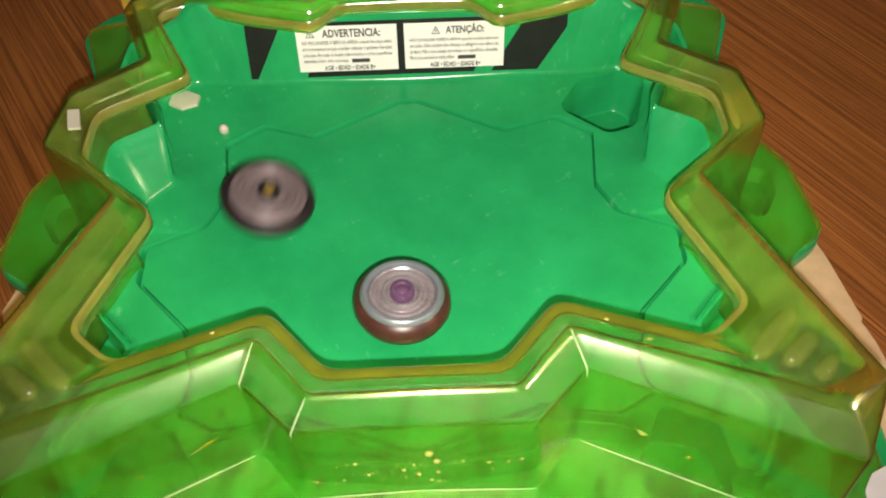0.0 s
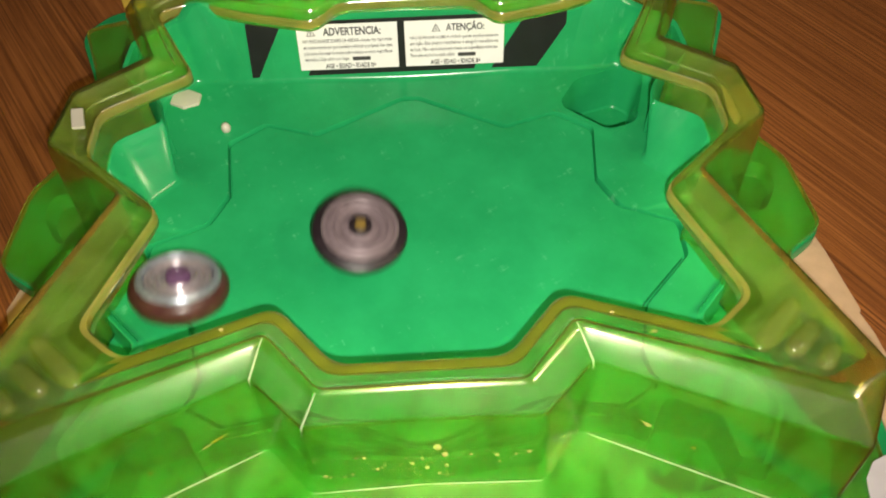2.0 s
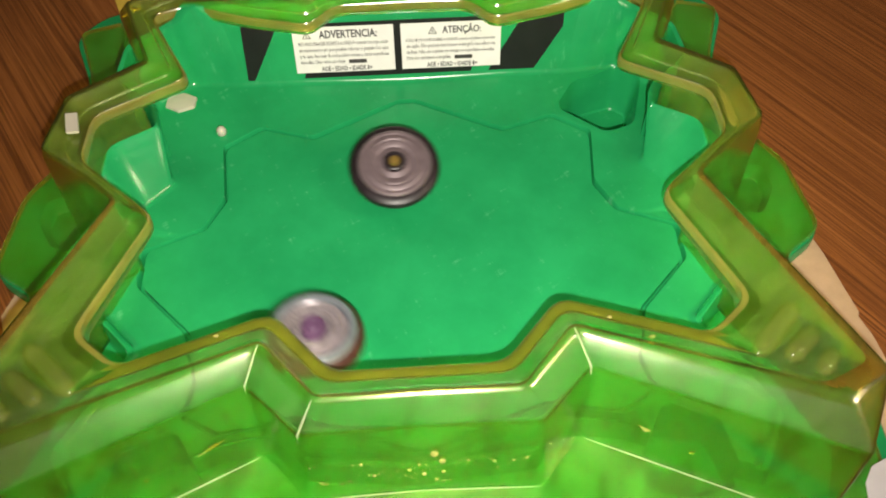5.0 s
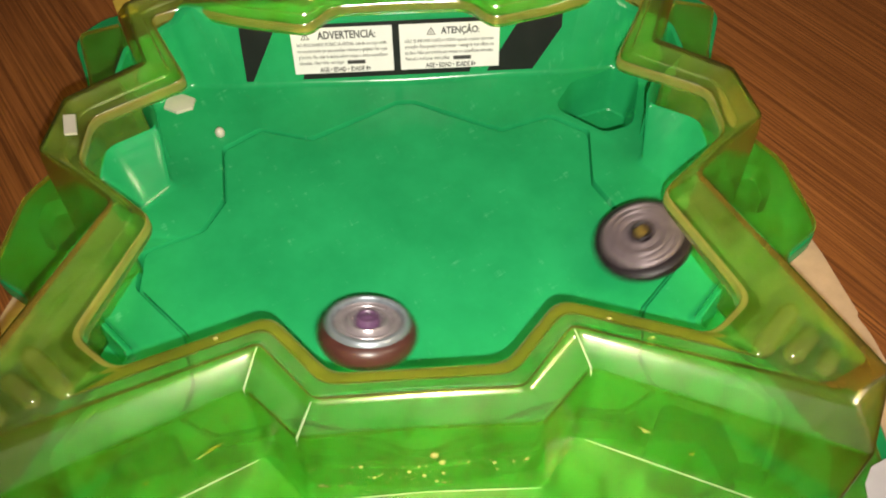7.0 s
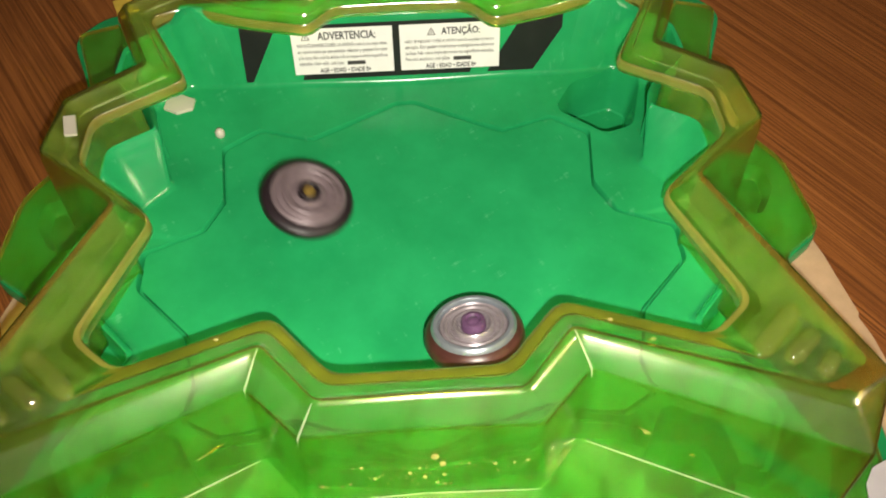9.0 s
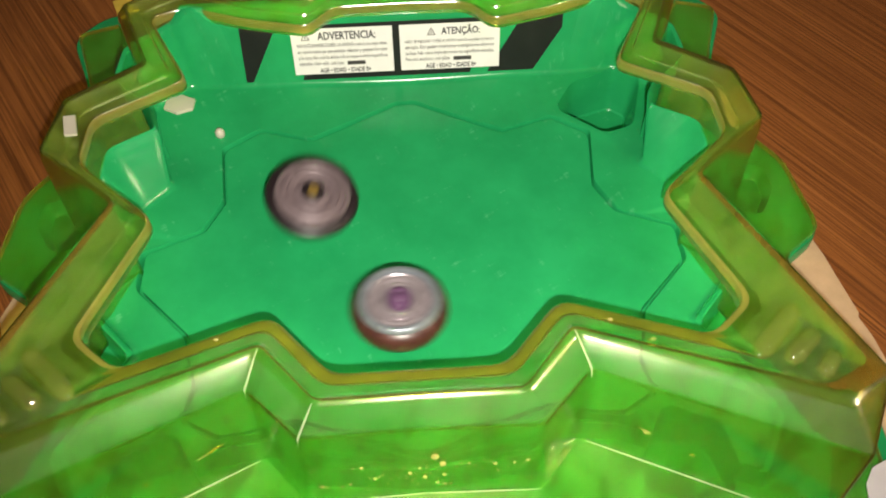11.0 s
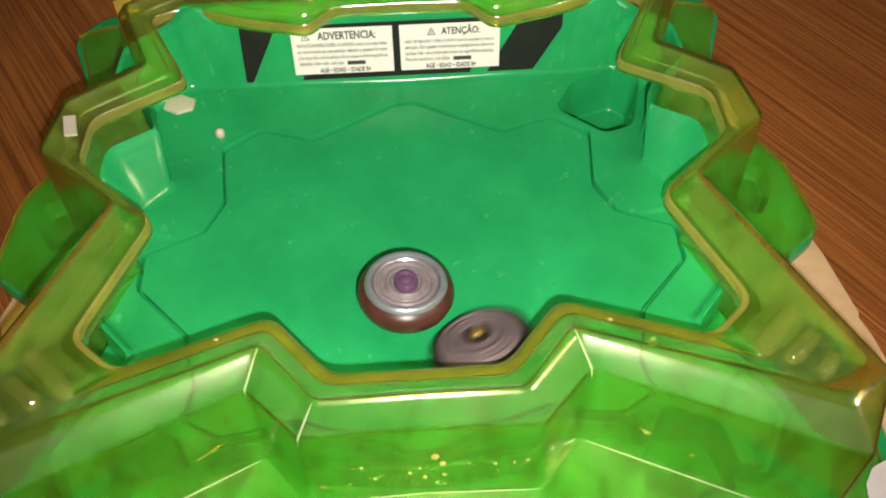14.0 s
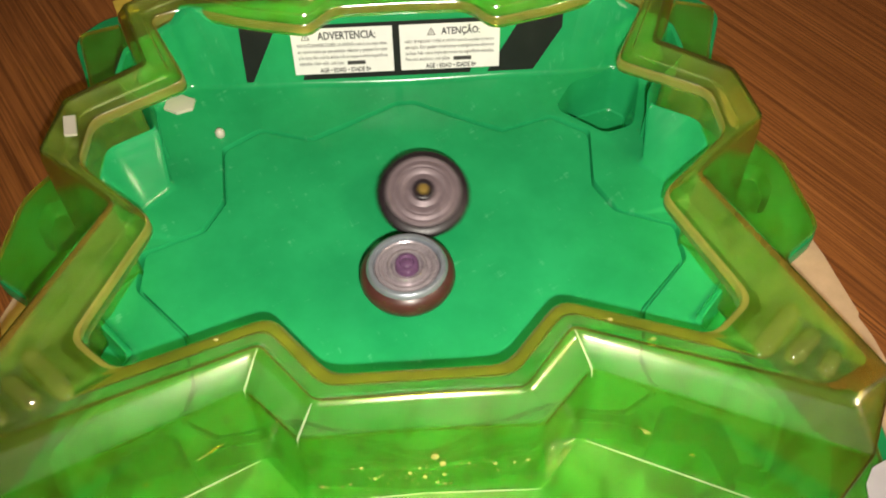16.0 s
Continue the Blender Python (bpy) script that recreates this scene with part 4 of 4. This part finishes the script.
    walk(dark, [(t, whirl(i, *row)) for i, (t, *row) in enumerate((
        (0, -0.0779, 0.0218, 14.4, -0.7), (0.1, -0.0849, -0.0383, 14.1, 6.8), (0.2, -0.0438, -0.0945, 6.4, 12.4), (0.3, 0.0237, -0.0959, -3.7, 13.5),
        (0.4, 0.0841, -0.0811, -10.7, 9.1), (0.5, 0.1228, -0.0132, -14.0, 0.4), (0.6, 0.0895, 0.0125, -13.6, -3.3), (0.7, 0.0245, 0.0147, -7.1, -7.0),
        (0.8, -0.0204, 0.0339, 5.9, -12.6), (0.9, -0.0489, 0.0314, 8.7, -12.0), (1, -0.0589, -0.0097, 9.5, -6.0), (1.1, -0.0458, -0.0530, 7.9, 6.4),
        (1.2, -0.0196, -0.0728, 4.1, 13.4), (1.3, 0.0284, -0.0724, -5.8, 12.8), (1.4, 0.0502, -0.0780, -8.3, 11.3), (1.5, 0.0636, -0.0611, -10.9, 8.8),
        (1.6, 0.0705, -0.0192, -13.9, 1.9), (1.7, 0.0443, 0.0259, -10.9, -8.7), (1.8, 0.0153, 0.0464, -3.7, -13.5), (1.9, -0.0311, 0.0315, 8.2, -12.7),
        (2, -0.0309, -0.0017, 8.3, -5.2), (2.1, 0.0051, -0.0348, -1.8, 5.9), (2.2, 0.0481, -0.0419, -11.6, 7.8), (2.3, 0.0817, -0.0222, -13.8, 2.2),
        (2.4, 0.0914, 0.0141, -9.6, -1.8), (2.5, 0.0678, 0.0559, -2.2, -6.2), (2.6, 0.0130, 0.0668, 1.4, -12.1), (2.7, -0.0423, 0.0371, 9.4, -10.4),
        (2.8, -0.0696, -0.0245, 13.7, 3.0), (2.9, -0.0505, -0.0878, 7.7, 11.7), (3, 0.0034, -0.0999, -0.5, 14.0), (3.1, 0.0356, -0.0917, -5.7, 12.8),
        (3.2, 0.0555, -0.0419, -12.1, 7.1), (3.3, 0.0522, -0.0002, -13.8, -2.4), (3.4, 0.0198, 0.0193, -8.1, -5.8), (3.5, -0.0126, 0.0241, -1.0, -4.6),
        (3.6, -0.0513, -0.0010, 11.2, 0.4), (3.7, -0.0735, -0.0180, 13.9, 1.6), (3.8, -0.0705, -0.0563, 11.7, 7.8), (3.9, -0.0455, -0.0819, 8.2, 13.4),
        (4, -0.0153, -0.0802, 4.6, 16.7), (4.1, -0.0026, -0.0573, 1.5, 15.5), (4.2, -0.0020, -0.0198, 0.6, 3.0), (4.35, 0.0107, -0.0389, -3.1, 8.6),
        (4.5, 0.0351, -0.0330, -10.2, 6.8), (4.65, 0.0488, -0.0062, -14.0, -0.9), (4.8, 0.0392, 0.0265, -10.3, -9.5), (4.95, 0.0078, 0.0462, -1.9, -13.9),
        (5.1, -0.0307, 0.0408, 7.3, -11.9), (5.25, -0.0579, 0.0115, 13.2, -4.8), (5.4, -0.0609, -0.0289, 13.3, 4.3), (5.55, -0.0384, -0.0628, 8.2, 11.4),
        (5.7, 0.0003, -0.0763, -0.1, 14.0), (5.85, 0.0400, -0.0638, -8.3, 11.3), (6, 0.0653, -0.0293, -13.4, 4.1), (6.15, 0.0659, 0.0156, -13.1, -5.0),
        (6.3, 0.0388, 0.0565, -7.1, -12.1), (6.4, 0.0571, 0.0600, -7.3, -12.3), (6.5, 0.0621, 0.0654, -5.7, -13.8), (6.6, 0.0575, 0.0506, -8.1, -11.6),
        (6.7, 0.0543, 0.0201, -12.3, -6.7), (6.8, 0.0591, -0.0118, -14.0, 0.6), (6.9, 0.0816, -0.0289, -16.1, 4.3), (7, 0.1186, -0.0177, -19.0, 3.1),
        (7.1, 0.1305, -0.0011, -16.5, 0.1), (7.2, 0.1121, 0.0131, -13.7, -2.8), (7.3, 0.0762, 0.0104, -13.6, -3.5), (7.4, 0.0333, -0.0106, -13.7, -3.6),
        (7.5, 0.0035, -0.0437, -9.2, 2.1), (7.6, -0.0024, -0.0757, -3.7, 9.6), (7.7, 0.0048, -0.0959, -0.8, 14.0), (7.8, 0.0124, -0.0959, -2.0, 13.9),
        (7.9, 0.0085, -0.0847, -3.9, 16.5), (8, 0.0009, -0.0657, -4.8, 19.0), (8.1, -0.0161, -0.0451, 2.5, 13.0), (8.2, -0.0398, -0.0357, 11.5, 7.6),
        (8.3, -0.0628, -0.0334, 13.1, 5.0), (8.4, -0.0843, -0.0409, 13.4, 10.9), (8.5, -0.0961, -0.0553, 13.1, 18.1), (8.6, -0.0797, -0.0730, 11.2, 14.8),
        (8.7, -0.0464, -0.0638, 9.1, 10.7), (8.8, -0.0329, -0.0362, 9.5, 7.8), (8.9, -0.0455, -0.0022, 15.7, -0.5), (9, -0.0585, 0.0243, 17.4, -3.8),
        (9.1, -0.0750, 0.0448, 14.0, -6.5), (9.2, -0.0895, 0.0480, 11.8, -7.6), (9.35, -0.0838, -0.0530, 12.4, 6.5), (9.5, -0.0063, -0.0967, 1.0, 14.0),
        (9.65, 0.0647, -0.0567, -11.3, 8.3), (9.8, 0.0669, 0.0194, -12.9, -5.5), (9.95, 0.0058, 0.0586, -1.2, -13.9), (10.1, -0.0571, 0.0273, 11.8, -7.6),
        (10.25, -0.0622, -0.0415, 12.4, 6.4), (10.4, -0.0060, -0.0806, 1.2, 14.0), (10.55, 0.0559, -0.0518, -11.2, 8.5), (10.7, 0.0620, 0.0161, -12.9, -5.3),
        (10.85, 0.0064, 0.0550, -1.4, -13.9), (11, -0.0542, 0.0263, 11.7, -7.7), (11.15, -0.0586, -0.0389, 12.5, 6.3), (11.3, -0.0061, -0.0723, 1.4, 14.0),
        (11.4, -0.0307, -0.0729, 9.5, 16.9), (11.5, -0.0486, -0.0718, 15.6, 19.6), (11.6, -0.0526, -0.0679, 13.0, 14.8), (11.7, -0.0561, -0.0620, 10.6, 9.9),
        (11.8, -0.0550, -0.0465, 12.1, 8.2), (11.9, -0.0532, -0.0120, 12.5, 2.7), (12, -0.0544, 0.0196, 8.5, -2.8), (12.1, -0.0445, 0.0246, 9.7, -7.1),
        (12.2, -0.0074, 0.0474, 2.0, -15.2), (12.3, 0.0130, 0.0604, -2.8, -15.3), (12.4, 0.0239, 0.0385, -5.9, -16.9), (12.5, 0.0427, -0.0077, -11.7, -5.7),
        (12.6, 0.0610, -0.0409, -12.9, 4.7), (12.7, 0.0676, -0.0568, -13.5, 9.4), (12.8, 0.0560, -0.0865, -9.8, 13.5), (12.9, 0.0423, -0.0959, -6.2, 17.0),
        (13, -0.0019, -0.0800, 2.8, 20.9), (13.1, -0.0426, -0.0568, 12.9, 14.8), (13.2, -0.0759, -0.0198, 17.5, 2.4), (13.3, -0.1004, 0.0030, 17.7, -2.2),
        (13.4, -0.0878, 0.0193, 18.8, -5.3), (13.5, -0.0448, 0.0264, 17.3, -11.0), (13.6, 0.0018, 0.0436, 0.8, -18.1), (13.7, 0.0441, 0.0281, -14.3, -12.1),
        (13.8, 0.0654, -0.0049, -18.9, -1.3), (13.9, 0.0605, -0.0434, -20.0, 12.5), (14, 0.0330, -0.0743, -15.0, 23.9), (14.1, -0.0027, -0.0870, -2.3, 22.7),
        (14.2, -0.0394, -0.0752, 10.1, 16.9), (14.3, -0.0587, -0.0403, 17.5, 9.2), (14.4, -0.0522, -0.0019, 19.6, -1.6), (14.5, -0.0225, 0.0274, 9.2, -12.9),
        (14.6, 0.0197, 0.0362, -8.0, -17.1), (14.7, 0.0524, 0.0151, -18.3, -8.6), (14.8, 0.0594, -0.0225, -19.8, 4.4), (14.9, 0.0424, -0.0604, -15.7, 19.6),
        (15, 0.0187, -0.0748, -10.7, 27.6), (15.1, -0.0024, -0.0725, -1.6, 24.3), (15.2, -0.0256, -0.0662, 8.3, 18.5), (15.3, -0.0424, -0.0548, 13.9, 14.8),
        (15.4, -0.0519, -0.0382, 19.5, 10.9), (15.5, -0.0566, -0.0208, 23.4, 6.0), (15.6, -0.0557, 0.0010, 21.7, -2.8), (15.7, -0.0471, 0.0166, 17.8, -9.8),
        (15.8, -0.0319, 0.0295, 12.9, -15.7), (15.9, -0.0129, 0.0334, 6.9, -18.6), (16, 0.0067, 0.0289, 0.2, -18.1),
    ))])


motions()
